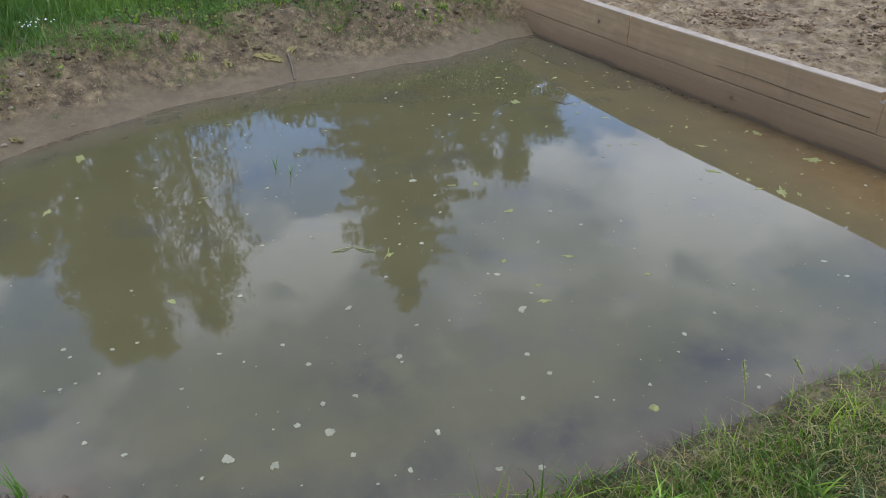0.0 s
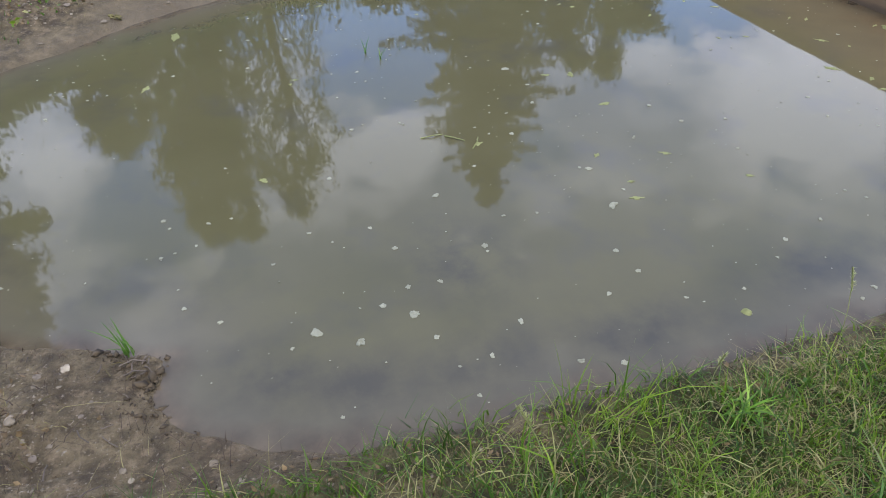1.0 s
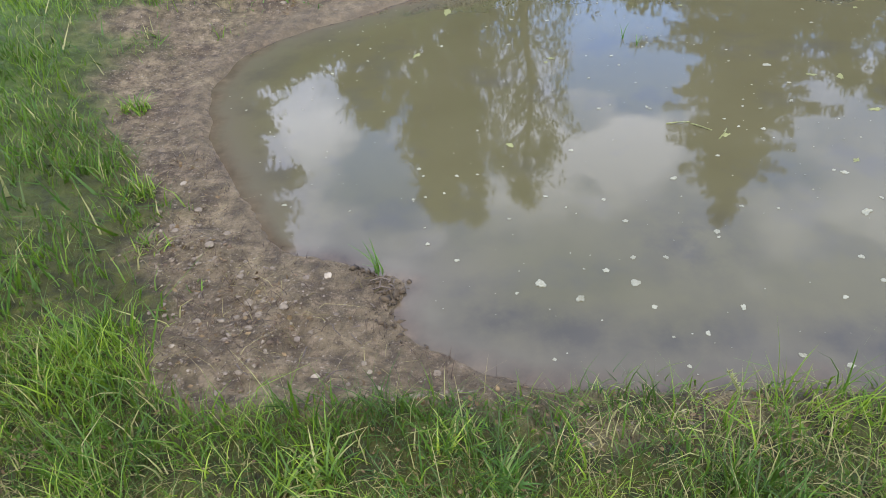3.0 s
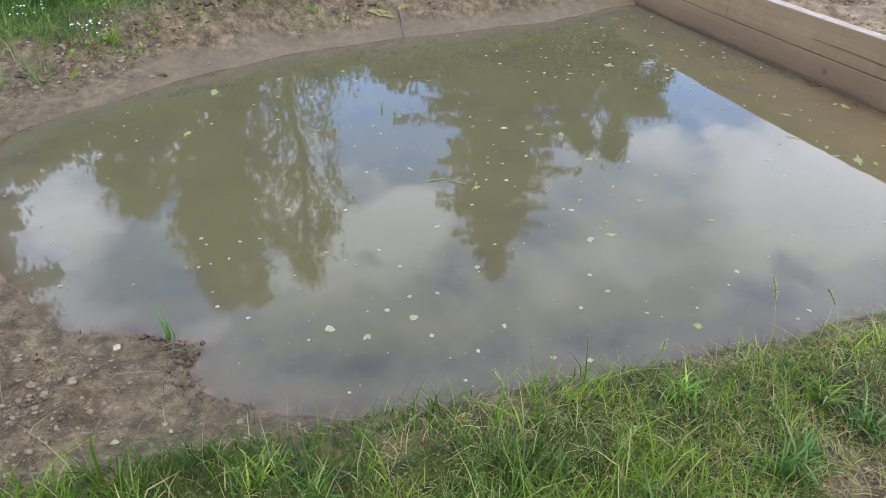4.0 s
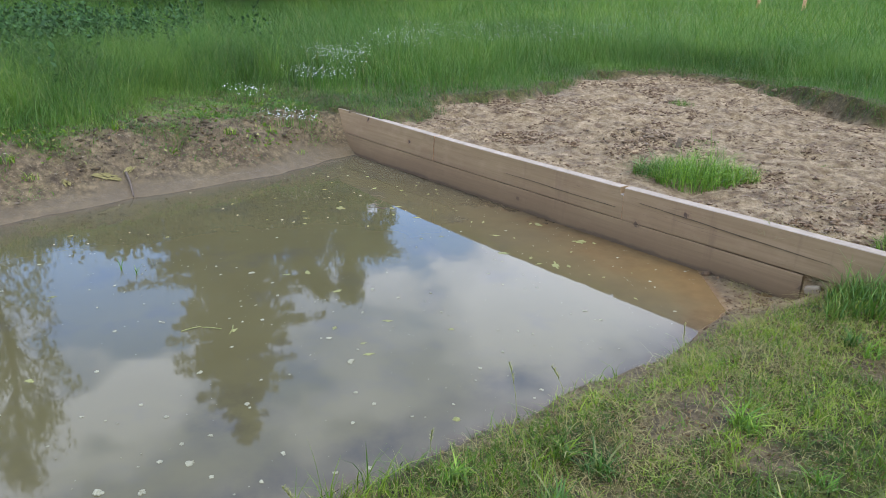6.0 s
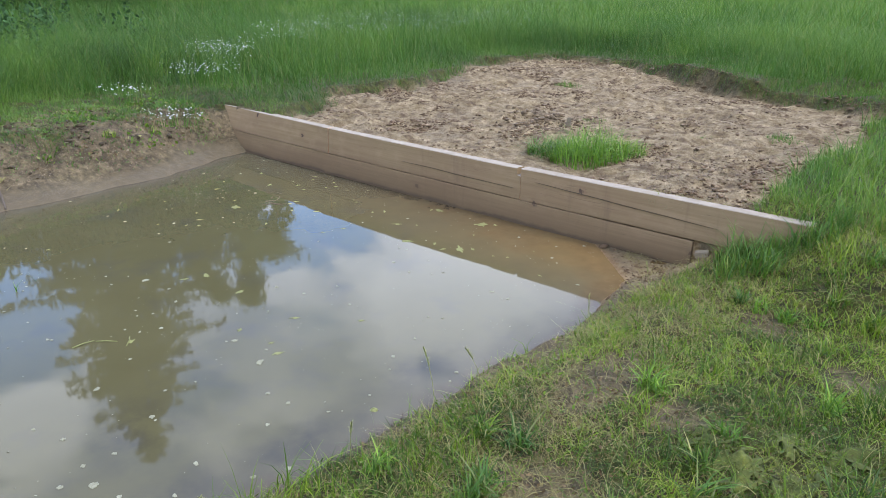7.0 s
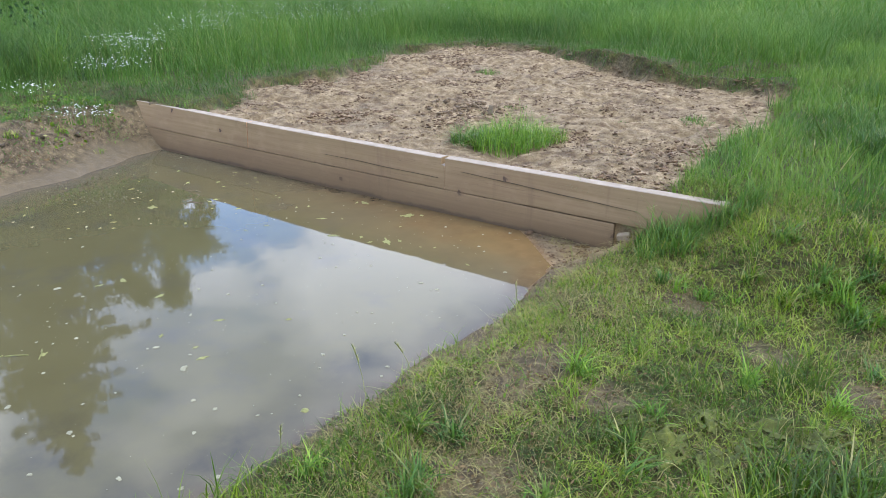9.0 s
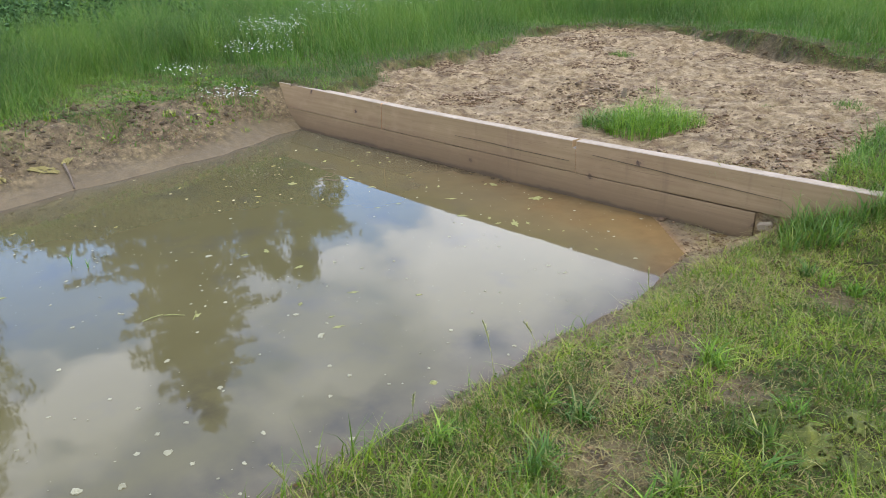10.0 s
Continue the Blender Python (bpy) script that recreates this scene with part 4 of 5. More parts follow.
def leaf_cloud(points, size, seed):
    """A small bent leaf cluster (two triangles) at every point."""
    rs = np.random.RandomState(seed)
    n = len(points)
    u = rs.normal(size=(n, 3))
    u /= np.linalg.norm(u, axis=1)[:, None]
    v = np.cross(u, rs.normal(size=(n, 3)))
    v /= np.linalg.norm(v, axis=1)[:, None]
    w = np.cross(u, v)
    s = (size * (0.5 + rs.rand(n)))[:, None] if np.ndim(size) == 0 else (size * (0.5 + rs.rand(n)))[:, None]
    co = np.stack([points - u * s, points + v * s * 0.55, points - v * s * 0.55, points + u * s + w * s * 0.4], 1).reshape(-1, 3)
    tris = (np.arange(n)[:, None, None] * 4 + np.array([(0, 1, 2), (1, 3, 2)])[None]).reshape(-1, 3)
    return co, tris


def crown_tree(tall, base, profile, seed, boughs=260, leaves=50000, size=0.075, hang=0.0, gather=0.42, label="", trunk_lean=0.3):
    """A broadleaf tree: bent trunk, boughs that fill a crown outline, leaves in sprays along their outer ends.
    profile: crown radius at even steps from its base to its top; hang: how far the sprays droop."""
    rnd, rs = random.Random(seed), np.random.RandomState(seed)
    tree = thing("tree", label, "tree")
    bm = bmesh.new()
    knots = [Vector((0, 0, -0.3))]
    for k in range(1, 9):
        knots.append(Vector((rnd.uniform(-1, 1) * trunk_lean * k / 8, rnd.uniform(-1, 1) * trunk_lean * k / 8, tall * 0.97 * k / 8)))
    for k in range(8):
        tube(bm, knots[k], knots[k + 1], tall * 0.016 * (1 - k / 8.6), tall * 0.016 * (1 - (k + 1) / 8.6), 8)

    def on_trunk(z):
        k = min(max(int(z / (tall * 0.97) * 8), 0), 7)
        lo, hi = knots[k], knots[k + 1]
        return lo.lerp(hi, min(max((z - lo.z) / (hi.z - lo.z), 0), 1))

    sprays = []
    for k in range(boughs):
        t = rnd.random() ** 0.85
        step = t * (len(profile) - 1)
        i = min(int(step), len(profile) - 2)
        reach = (profile[i] + (profile[i + 1] - profile[i]) * (step - i)) * math.sqrt(rnd.uniform(0.08, 1.0)) * rnd.choice((0.6, 0.85, 0.95, 1.05, 1.15, 1.4))
        z = base + (tall - base) * t
        ang = rnd.uniform(0, 6.283)
        root = on_trunk(max(z - reach * rnd.uniform(0.5, 1.1), base * 0.6))
        end = on_trunk(z) + Vector((math.cos(ang) * reach, math.sin(ang) * reach, 0))
        bend = root.lerp(end, 0.55) + Vector((rnd.uniform(-0.15, 0.15), rnd.uniform(-0.15, 0.15), 0.12 * reach))
        r = 0.012 + 0.013 * reach
        tube(bm, root, bend, r, r * 0.6, 5)
        tube(bm, bend, end, r * 0.6, r * 0.15, 4)
        for j in range(4):
            f = rnd.uniform(0.35, 1.0)
            c = bend.lerp(end, f) + Vector((rnd.gauss(0, 0.22), rnd.gauss(0, 0.22), rnd.gauss(0, 0.15)))
            tube(bm, bend.lerp(end, f * 0.8), c, r * 0.25, r * 0.08, 3)
            sprays.append((c, gather * rnd.uniform(0.5, 1.25), rnd.uniform(0.4, 1.5)))
    part("trunk", bm, BARK, tree)
    mid = np.array([q[0][:] for q in sprays])
    wide = np.array([q[1] for q in sprays])
    mass = np.array([q[1] ** 2 * q[2] for q in sprays])
    pick = rs.choice(len(mid), leaves, p=mass / mass.sum())
    off = rs.normal(size=(leaves, 3)) * wide[pick][:, None] * np.array([0.62, 0.62, 0.40])
    drop = hang * rs.rand(leaves) ** 0.8
    pts = mid[pick] + off * (1 - 0.55 * (drop / max(hang, 0.01))[:, None] * (hang > 0)) - np.stack([0 * drop, 0 * drop, drop], 1)
    co, tris = leaf_cloud(pts, size, seed)
    crown = mesh_arrays("crown", co, tris, LEAF)
    crown.parent = tree
    return tree


def spruce(tall, radius, seed, label):
    """A conifer: straight trunk with whorls of drooping, feathered branches of uneven length."""
    rnd, rs = random.Random(seed), np.random.RandomState(seed)
    tree = thing("conifer", label, "conifer")
    bm = bmesh.new()
    tube(bm, (0, 0, -0.3), (0, 0, tall), tall * 0.016, 0.02, 8)
    pts, sizes = [], []
    z = tall * 0.06
    while z < tall * 0.99:
        t = z / tall
        reach = radius * 0.94 * (1 - t) ** 0.9 * rnd.uniform(0.7, 1.1) + 0.10
        for k in range(9):
            ang = rnd.uniform(0, 6.283)
            length = reach * rnd.choice((0.4, 0.6, 0.75, 0.85, 0.95, 1.05, 1.3)) * rnd.uniform(0.8, 1.1)
            tip = Vector((math.cos(ang) * length, math.sin(ang) * length, z + length * rnd.uniform(-0.42, -0.02)))
            tube(bm, (0, 0, z), tip, 0.015 + 0.008 * length, 0.006, 4)
            m = int(18 + 62 * length)
            u = rs.rand(m) ** 0.75
            side = (rs.rand(m) - 0.5) * 0.62 * length * (1.12 - u)
            px, py = tip.x * u - math.sin(ang) * side, tip.y * u + math.cos(ang) * side
            droop = 0.30 * rs.rand(m) ** 1.6 * min(1.0, length)
            pts.append(np.stack([px, py, z + (tip.z - z) * u + 0.10 * length * u * u - 0.14 * np.abs(side) - droop], 1))
            sizes.append(np.full(m, 0.078 + 0.02 * (1 - t)))
        z += tall * rnd.uniform(0.010, 0.022)
    part("trunk", bm, BARK, tree)
    co, tris = leaf_cloud(np.concatenate(pts), np.concatenate(sizes), seed)
    crown = mesh_arrays("crown", co, tris, NEEDLE)
    crown.parent = tree
    return tree


def far_place(az, dist):
    return 6.2 + dist * math.cos(radians(az)), -3.8 + dist * math.sin(radians(az))


# azimuth from the near bank, distance, height, crown base, crown outline, seed, boughs, leaves, droop, label
CROWNS = [
    (182.2, 30, 18.4, 2.0, (2.2, 2.8, 2.8, 2.5, 2.1, 1.4, 0.25), 211, 400, 56000, 0.45, "tall birch with a dense light green crown"),
    (179.0, 31, 19.6, 6.0, (1.2, 1.5, 1.5, 1.2, 0.9, 0.2), 215, 130, 13000, 0.5, "tall birch with a dense light green crown"),
    (174.2, 30, 18.2, 2.5, (2.6, 2.7, 2.7, 2.6, 2.3, 1.6, 0.3), 212, 240, 13000, 0.9, "tall birch with a thin, lacy hanging crown"),
    (187.4, 30, 12.8, 1.0, (2.3, 2.5, 2.4, 2.1, 1.5, 0.6), 213, 240, 36000, 0.25, "broadleaf tree with a dense green crown"),
    (202.4, 26, 19.0, 0.8, (3.4, 3.7, 3.7, 3.5, 3.0, 2.2, 0.8), 214, 420, 90000, 0.3, "large dark green broadleaf tree"),
    (151.0, 30, 10.9, 1.0, (1.5, 1.5, 1.2, 0.9, 0.6, 0.2), 216, 110, 12000, 0.3, "slender young broadleaf tree"),
    (147.5, 30, 11.3, 1.0, (1.2, 1.2, 1.0, 0.8, 0.5, 0.2), 217, 110, 11000, 0.3, "slender young broadleaf tree"),
    (145.3, 30, 9.3, 0.8, (1.0, 0.9, 0.7, 0.4, 0.2), 218, 70, 8000, 0.3, "slender young broadleaf tree"),
]


def build_trees():
    x, y = far_place(157.4, 30)
    spruce(18.3, 9.2, 201, "tall dark green spruce at the meadow edge").matrix_world = pose(x, y, 0.7, 0, 0, 20)
    for az, dist, tall, base, profile, seed, boughs, leaves, hang, label in CROWNS:
        x, y = far_place(az, dist)
        crown_tree(tall, base, profile, seed, boughs, leaves, 0.12 if seed == 214 else 0.08, hang, 0.6 if seed == 214 else 0.36, label).matrix_world = pose(x, y, 0.7, 0, 0, seed * 70)
    low = crown_tree(9.0, 0.6, (3.0, 3.6, 3.5, 3.0, 2.2, 0.9), 220, 200, 12000, 0.17, 0.3, 0.7, "bushy broadleaf tree in a low belt of woodland")
    tagged(low, "bushy broadleaf tree in a low belt of woodland", "tree", "belt of woodland")
    for k, (az, dist) in enumerate(((149, 34), (153, 35), (160, 34), (166, 34), (172, 35), (179, 35), (186, 35), (192, 36), (198, 34))):
        x, y = far_place(az, dist)
        m = pose(x, y, 0.9, 0, 0, k * 77) @ Matrix.Scale(1.28 if az > 185 else 1.0, 4)
        if k == 0:
            low.matrix_world = m
        else:
            copy_thing(low, m)


build_trees()


# ---------------------------------------------------------------- on the water
def scrap_mesh(name, seed, material, lobes=0.35, thick=0.10):
    """A ragged floating scrap of about unit radius, lobed at the rim and crumpled on top."""
    rnd = random.Random(seed)
    n = 22
    rim = [0.75 + lobes * (1.3 * noise.noise((1.5 * math.cos(6.283 * k / n), 1.5 * math.sin(6.283 * k / n), seed * 3.7)) + 0.7 * noise.noise((3.4 * math.cos(6.283 * k / n), 3.4 * math.sin(6.283 * k / n), seed * 1.9)) + 0.25 * rnd.uniform(-0.5, 0.5)) for k in range(n)]
    verts, faces = [], []
    for z, q in ((0.0, 1.0), (thick, 0.93), (thick * 1.2, 0.55), (thick * 0.7, 0.25)):
        for k in range(n):
            a = 6.283 * k / n
            verts.append((math.cos(a) * rim[k] * q, 0.85 * math.sin(a) * rim[k] * q, z * rnd.uniform(0.6, 1.9)))
    verts.append((0, 0, thick))
    for ring in range(3):
        for k in range(n):
            m, i = (k + 1) % n, ring * n
            faces.append((i + k, i + m, i + n + m, i + n + k))
    for k in range(n):
        faces.append((3 * n + k, 3 * n + (k + 1) % n, 4 * n))
    me = bpy.data.meshes.new(name)
    me.from_pydata(verts, [], faces)
    me.materials.append(material)
    me.update()
    return me


FLAKES_A = [(3.65, -2.91), (3.87, -2.73), (3.96, -2.33), (3.70, -2.29), (3.21, -2.58), (3.51, -2.70), (2.70, -2.22), (2.91, -2.19), (2.48, -2.34), (1.88, -1.59), (1.56, -1.05),
            (1.59, -1.80), (3.14, -2.40), (3.09, -2.25), (3.90, -2.61), (4.01, -2.86), (3.76, -3.20), (3.91, -3.15), (3.71, -3.41), (3.51, -3.66), (3.84, -3.56), (4.12, -3.17)]
FLAKES_B = [(4.25, -3.19), (4.18, -3.27), (4.225, -3.49), (4.307, -3.376), (4.26, -3.57), (4.37, -3.16), (3.96, -3.86), (3.43, -3.90), (3.65, -3.87), (4.40, -2.90), (4.61, -2.81),
            (4.66, -2.70), (4.20, -2.46), (4.32, -2.45), (4.49, -2.38), (4.52, -2.19), (4.43, -1.99), (4.36, -1.90), (4.31, -1.71), (4.26, -1.46), (4.69, -1.89), (4.36, -1.05), (3.56, -1.55), (3.79, -1.66)]
ALGAE_AT = [(3.95, -2.23, 0.022), (2.89, -1.95, 0.025), (1.87, -1.09, 0.050), (3.98, -1.75, 0.016), (3.71, -1.95, 0.020), (3.62, -2.21, 0.020), (3.29, -3.51, 0.022), (3.35, -2.62, 0.020),
            (1.55, -3.75, 0.040), (3.68, -0.65, 0.040), (3.74, -0.60, 0.022), (3.04, -0.14, 0.035), (3.47, -0.18, 0.045), (3.33, -0.77, 0.026), (2.21, -3.93, 0.03), (3.60, -0.72, 0.018)]
BIG = {22: 0.020, 24: 0.027, 25: 0.023, 2: 0.022, 0: 0.017, 23: 0.014, 6: 0.022}


def build_floating():
    pale = [scrap_mesh("floating_scrap", k + 1, SCUM) for k in range(6)]
    green = [scrap_mesh("floating_algae", k + 21, ALGAE, 0.5) for k in range(5)]
    rnd = random.Random(77)
    spots = [(x, y, BIG.get(i, rnd.uniform(0.008, 0.014))) for i, (x, y) in enumerate(FLAKES_A + FLAKES_B)]
    while len(spots) < 285:
        x, y = rnd.uniform(0.6, 4.75), rnd.uniform(-4.9, -0.08)
        if float(shore_distance(np.array([x]), np.array([y]))[0]) < -0.08:
            spots.append((x, y, rnd.choice((0.004, 0.005, 0.006, 0.007, 0.009, 0.012))))
    for i, (x, y, r) in enumerate(spots):
        ob = new("floating_scrap", pale[i % 6])
        ob.matrix_world = pose(x, y, 0.0005, 0, 0, rnd.uniform(0, 360)) @ Matrix.Diagonal((r * rnd.uniform(0.8, 1.35), r, r * 0.9, 1))
        tagged(ob, "pale ragged plant scrap floating on the pond", "floating scrap", "scraps on the water")
    drift = list(ALGAE_AT)
    while len(drift) < 44:
        x, y = rnd.gauss(2.2, 0.8), rnd.gauss(-1.5, 0.8)
        if y < -0.2 and float(shore_distance(np.array([x]), np.array([min(y, -0.1)]))[0]) < -0.15:
            drift.append((x, y, rnd.uniform(0.010, 0.024)))
    while len(drift) < 68:
        drift.append((rnd.uniform(1.6, 4.4), -0.12 - abs(rnd.gauss(0, 0.35)), rnd.uniform(0.007, 0.018)))
    for i, (x, y, r) in enumerate(drift):
        ob = new("floating_algae", green[i % 5])
        ob.matrix_world = pose(x, y, 0.0005, 0, 0, rnd.uniform(0, 360)) @ Matrix.Diagonal((r * rnd.uniform(1.0, 1.8), r * 0.8, r * 0.35, 1))
        tagged(ob, "yellow-green clump of algae floating on the pond", "algae", "algae on the water")
    # fine specks that nobody could count
    rs = np.random.RandomState(78)
    x, y = rs.uniform(0.5, 4.8, 1100), rs.uniform(-5, -0.05, 1100)
    ok = (shore_distance(x, y) < -0.05) & (rs.rand(1100) < 0.25 + fbm(x, y, 1.5, 2, 79))
    x, y = x[ok], y[ok]
    r = rs.uniform(0.0014, 0.004, len(x))
    co = np.stack([np.stack([x + r * math.cos(a), y + r * math.sin(a), np.full(len(x), 0.0015 if k else 0.003)], 1) for k, a in enumerate((0, 1.3, 2.6, 3.9, 5.1))], 1).reshape(-1, 3)
    tris = (np.arange(len(x))[:, None, None] * 5 + np.array([(0, 1, 2), (0, 2, 3), (0, 3, 4)])[None]).reshape(-1, 3)
    tagged(mesh_arrays("specks", co, tris, SCUM), "fine pale specks drifting on the water", "specks", kind="stuff")
    # sunken algae ball by the near shore
    co, tris = lump_mesh(5, 0.6, 0.4, 2)
    ball = link_mesh("algae_ball", co * 0.026, [tuple(t) for t in tris.tolist()], ALGAE)
    ball.location = (4.61, -2.25, -0.010)
    tagged(ball, "soft yellow-green algae ball just under the water", "algae")


build_floating()


# ---------------------------------------------------------------- plants with a shape of their own
def blade_strip(verts, faces, base, way, tall, wide, bend, n=6):
    """One long leaf from base, arching towards way."""
    side = Vector((-way[1], way[0], 0)).normalized()
    start = len(verts)
    for k in range(n + 1):
        t = k / n
        c = Vector(base) + Vector((way[0], way[1], 0)) * (bend * tall * t * t) + Vector((0, 0, tall * (t - 0.35 * bend * t * t)))
        w = wide * 0.5 * (1 - t) ** 0.6 + 0.0003
        verts += [c - side * w, c + side * w + Vector((0, 0, w * 0.3))]
        if k:
            i = start + 2 * k
            faces.append((i - 2, i - 1, i + 1, i))


def tuft(name, x, y, n, tall, spread, seed, material, label, wide=0.006, bend=0.6, z=None, category="grass tuft", group="", tone=0.25):
    rnd = random.Random(seed)
    verts, faces = [], []
    z0 = float(height(np.array([x]), np.array([y]))[0]) if z is None else z
    for k in range(n):
        a, r = rnd.uniform(0, 6.283), spread * math.sqrt(rnd.random())
        b = rnd.uniform(0, 6.283)
        blade_strip(verts, faces, (r * math.cos(a), r * math.sin(a), -0.01), (math.cos(b), math.sin(b)), tall * rnd.uniform(0.5, 1.1) * (1.15 - 0.6 * r / max(spread, 0.01)), wide * rnd.uniform(0.6, 1.3), bend * rnd.uniform(0.3, 1.4), 4)
    ob = link_mesh(name, verts, faces, material)
    a = ob.data.attributes.new("tone", "FLOAT", "POINT")
    a.data.foreach_set("value", np.repeat(np.random.RandomState(seed).rand(n) * 0.6 + tone, 10).astype(np.float32))
    ob.location = (x, y, z0)
    return tagged(ob, label, category, group, "stuff")


def build_tufts():
    ob = tuft("grass_tussock", 3.58, 1.28, 950, 0.23, 0.34, 31, TUSSOCK, "bright green grass tussock growing in the sand", 0.005, 1.3)
    ob.matrix_world = pose(3.70, 0.82, 0.31, 0, 0, 60) @ Matrix.Diagonal((0.95, 0.70, 1.9, 1))
    tuft("grass_tussock", 3.40, 0.78, 420, 0.24, 0.22, 48, MEADOW, "darker green grass tussock growing in the sand", 0.006, 1.4)
    tuft("grass_tussock", 3.86, 1.06, 260, 0.15, 0.16, 47, GRASS, "small green grass tussock growing in the sand", 0.005)
    for x, y, n, tall, spread, seed in ((4.60, 2.29, 160, 0.09, 0.15, 32), (1.44, 4.0, 140, 0.12, 0.17, 33), (4.10, 2.05, 90, 0.05, 0.14, 34), (2.9, 2.2, 40, 0.05, 0.12, 35)):
        tuft("grass_tuft", x, y, n, tall, spread, seed, MEADOW, "small dull green tuft in the trampled sand", 0.005, 0.6, None, "grass tuft", "tufts in the sand")
    for x, y, n, tall, seed in ((0.28, -3.03, 45, 0.15, 36), (0.42, -2.9, 25, 0.10, 37), (0.15, -1.2, 40, 0.12, 38), (0.05, -0.75, 40, 0.10, 39), (0.85, -4.35, 60, 0.16, 40), (-0.1, -2.1, 50, 0.14, 41),
                                (0.30, -0.55, 20, 0.07, 42), (4.20, -4.62, 12, 0.07, 43), (3.55, -5.02, 60, 0.13, 44), (2.75, -5.30, 70, 0.14, 45), (3.95, -4.85, 40, 0.10, 46)):
        tuft("grass_tuft", x, y, n, tall, 0.07, seed, GRASS, "green grass tuft rooted in the muddy bank", 0.007, 0.8, None, "grass tuft", "tufts on the mud")
    for k, (x, y) in enumerate(((5.16, -0.15), (5.20, -0.09), (5.27, -0.15), (5.34, -0.08), (5.42, -0.14), (5.50, -0.07), (5.57, -0.02), (5.60, 0.12), (5.25, -0.34), (5.40, -0.30))):
        tuft("grass_tuft", x, y, 80, 0.25, 0.08, 120 + k, MEADOW, "lush green grass tuft against the plank wall", 0.006, 0.7, None, "grass tuft", "tufts at the wall")
    for k, (x, y, tall) in enumerate(((6.26, -1.95, 0.26), (6.38, -1.88, 0.26), (6.28, -2.10, 0.26), (6.48, -1.84, 0.24), (6.40, -2.02, 0.26), (5.42, -2.9, 0.16), (5.15, -3.15, 0.18), (5.30, -3.35, 0.2))):
        tuft("grass_tuft", x, y, 130, tall * 0.85, 0.12, 160 + k, GRASS, "tall dark green grass tuft on the near bank", 0.006, 0.6, None, "grass tuft", "tufts on the near bank", -0.2)
    rnd, placed = random.Random(190), 0
    while placed < 95:
        x, y = rnd.uniform(4.85, 6.7), rnd.uniform(-4.2, -0.2)
        if rnd.random() > float(turf(np.array([x]), np.array([y]))[0]) * (1.0 if y < -2.4 or x > 5.6 else 0.55):
            continue
        placed += 1
        green = (MEADOW, TUSSOCK, GRASS)[placed % 3]
        tuft("grass_tuft", x, y, rnd.randint(30, 70), rnd.uniform(0.09, 0.17), rnd.uniform(0.03, 0.07), 200 + placed, green, "thick green grass tuft on the near bank", 0.0075, 0.8, None, "grass tuft", "tufts on the near bank", rnd.uniform(0.0, 0.35))
    # a dark broad tuft in the grass beside the sand
    for k, (x, y) in enumerate(((6.0, 1.45), (6.12, 1.6), (6.1, 1.35))):
        tuft("grass_tuft", x, y, 260, 0.3, 0.16, 180 + k, MEADOW, "tall dark green grass tuft beside the sand", 0.007, 0.6, None, "grass tuft", "tufts beside the sand", -0.2)
    # the sharp green leaves on the mud spit and the stalks that stand in the water
    sedge = thing("sedge", "few upright green sedge leaves on the mud spit", "sedge", (4.13, -4.02, 0.03))
    rnd = random.Random(51)
    for k in range(8):
        verts, faces = [], []
        a = rnd.uniform(3.6, 5.2)
        blade_strip(verts, faces, (rnd.uniform(-0.015, 0.015), rnd.uniform(-0.015, 0.015), -0.01), (math.cos(a), math.sin(a)), rnd.uniform(0.06, 0.15), 0.006, rnd.uniform(0.2, 0.7), 5)
        leaf = link_mesh("leaf", verts, faces, MEADOW, sedge)
        leaf.data.attributes.new("tone", "FLOAT", "POINT").data.foreach_set("value", np.full(len(verts), rnd.uniform(0.3, 0.7), np.float32))
    for x, y, n in ((2.33, -2.76, 4), (2.22, -2.81, 2), (2.24, -2.64, 3)):
        tuft("reed", x, y, n, 0.13, 0.012, 52 + n, MEADOW, "thin dark reed stalks rising from the pond", 0.005, 0.5, 0.0, "reed", "reeds in the pond")


def seed_stem(x, y, tall, seed, lean=(0.1, -0.05)):
    """A flowering grass stalk with a feathery head."""
    rnd = random.Random(seed)
    z0 = float(height(np.array([x]), np.array([y]))[0])
    stem = thing("grass_stalk", "tall flowering grass stalk on the near bank", "grass stalk", (x, y, z0), "stalks on the bank")
    bm = bmesh.new()
    pts = [Vector((lean[0] * t * t, lean[1] * t * t, tall * t)) for t in (0, 0.25, 0.5, 0.75, 0.9)]
    for a, b in zip(pts, pts[1:]):
        tube(bm, a, b, 0.0012, 0.001, 5)
    part("stem", bm, STALK, stem)
    verts, faces = [], []
    for k in range(34):
        t = 0.70 + 0.30 * k / 34
        c = Vector((lean[0] * t * t, lean[1] * t * t, tall * t))
        a = rnd.uniform(0, 6.283)
        blade_strip(verts, faces, c, (math.cos(a), math.sin(a)), 0.016, 0.003, 0.6, 2)
    part_ob = link_mesh("seed_head", verts, faces, STALK, stem)
    part_ob["label"] = "feathery pale green seed head"


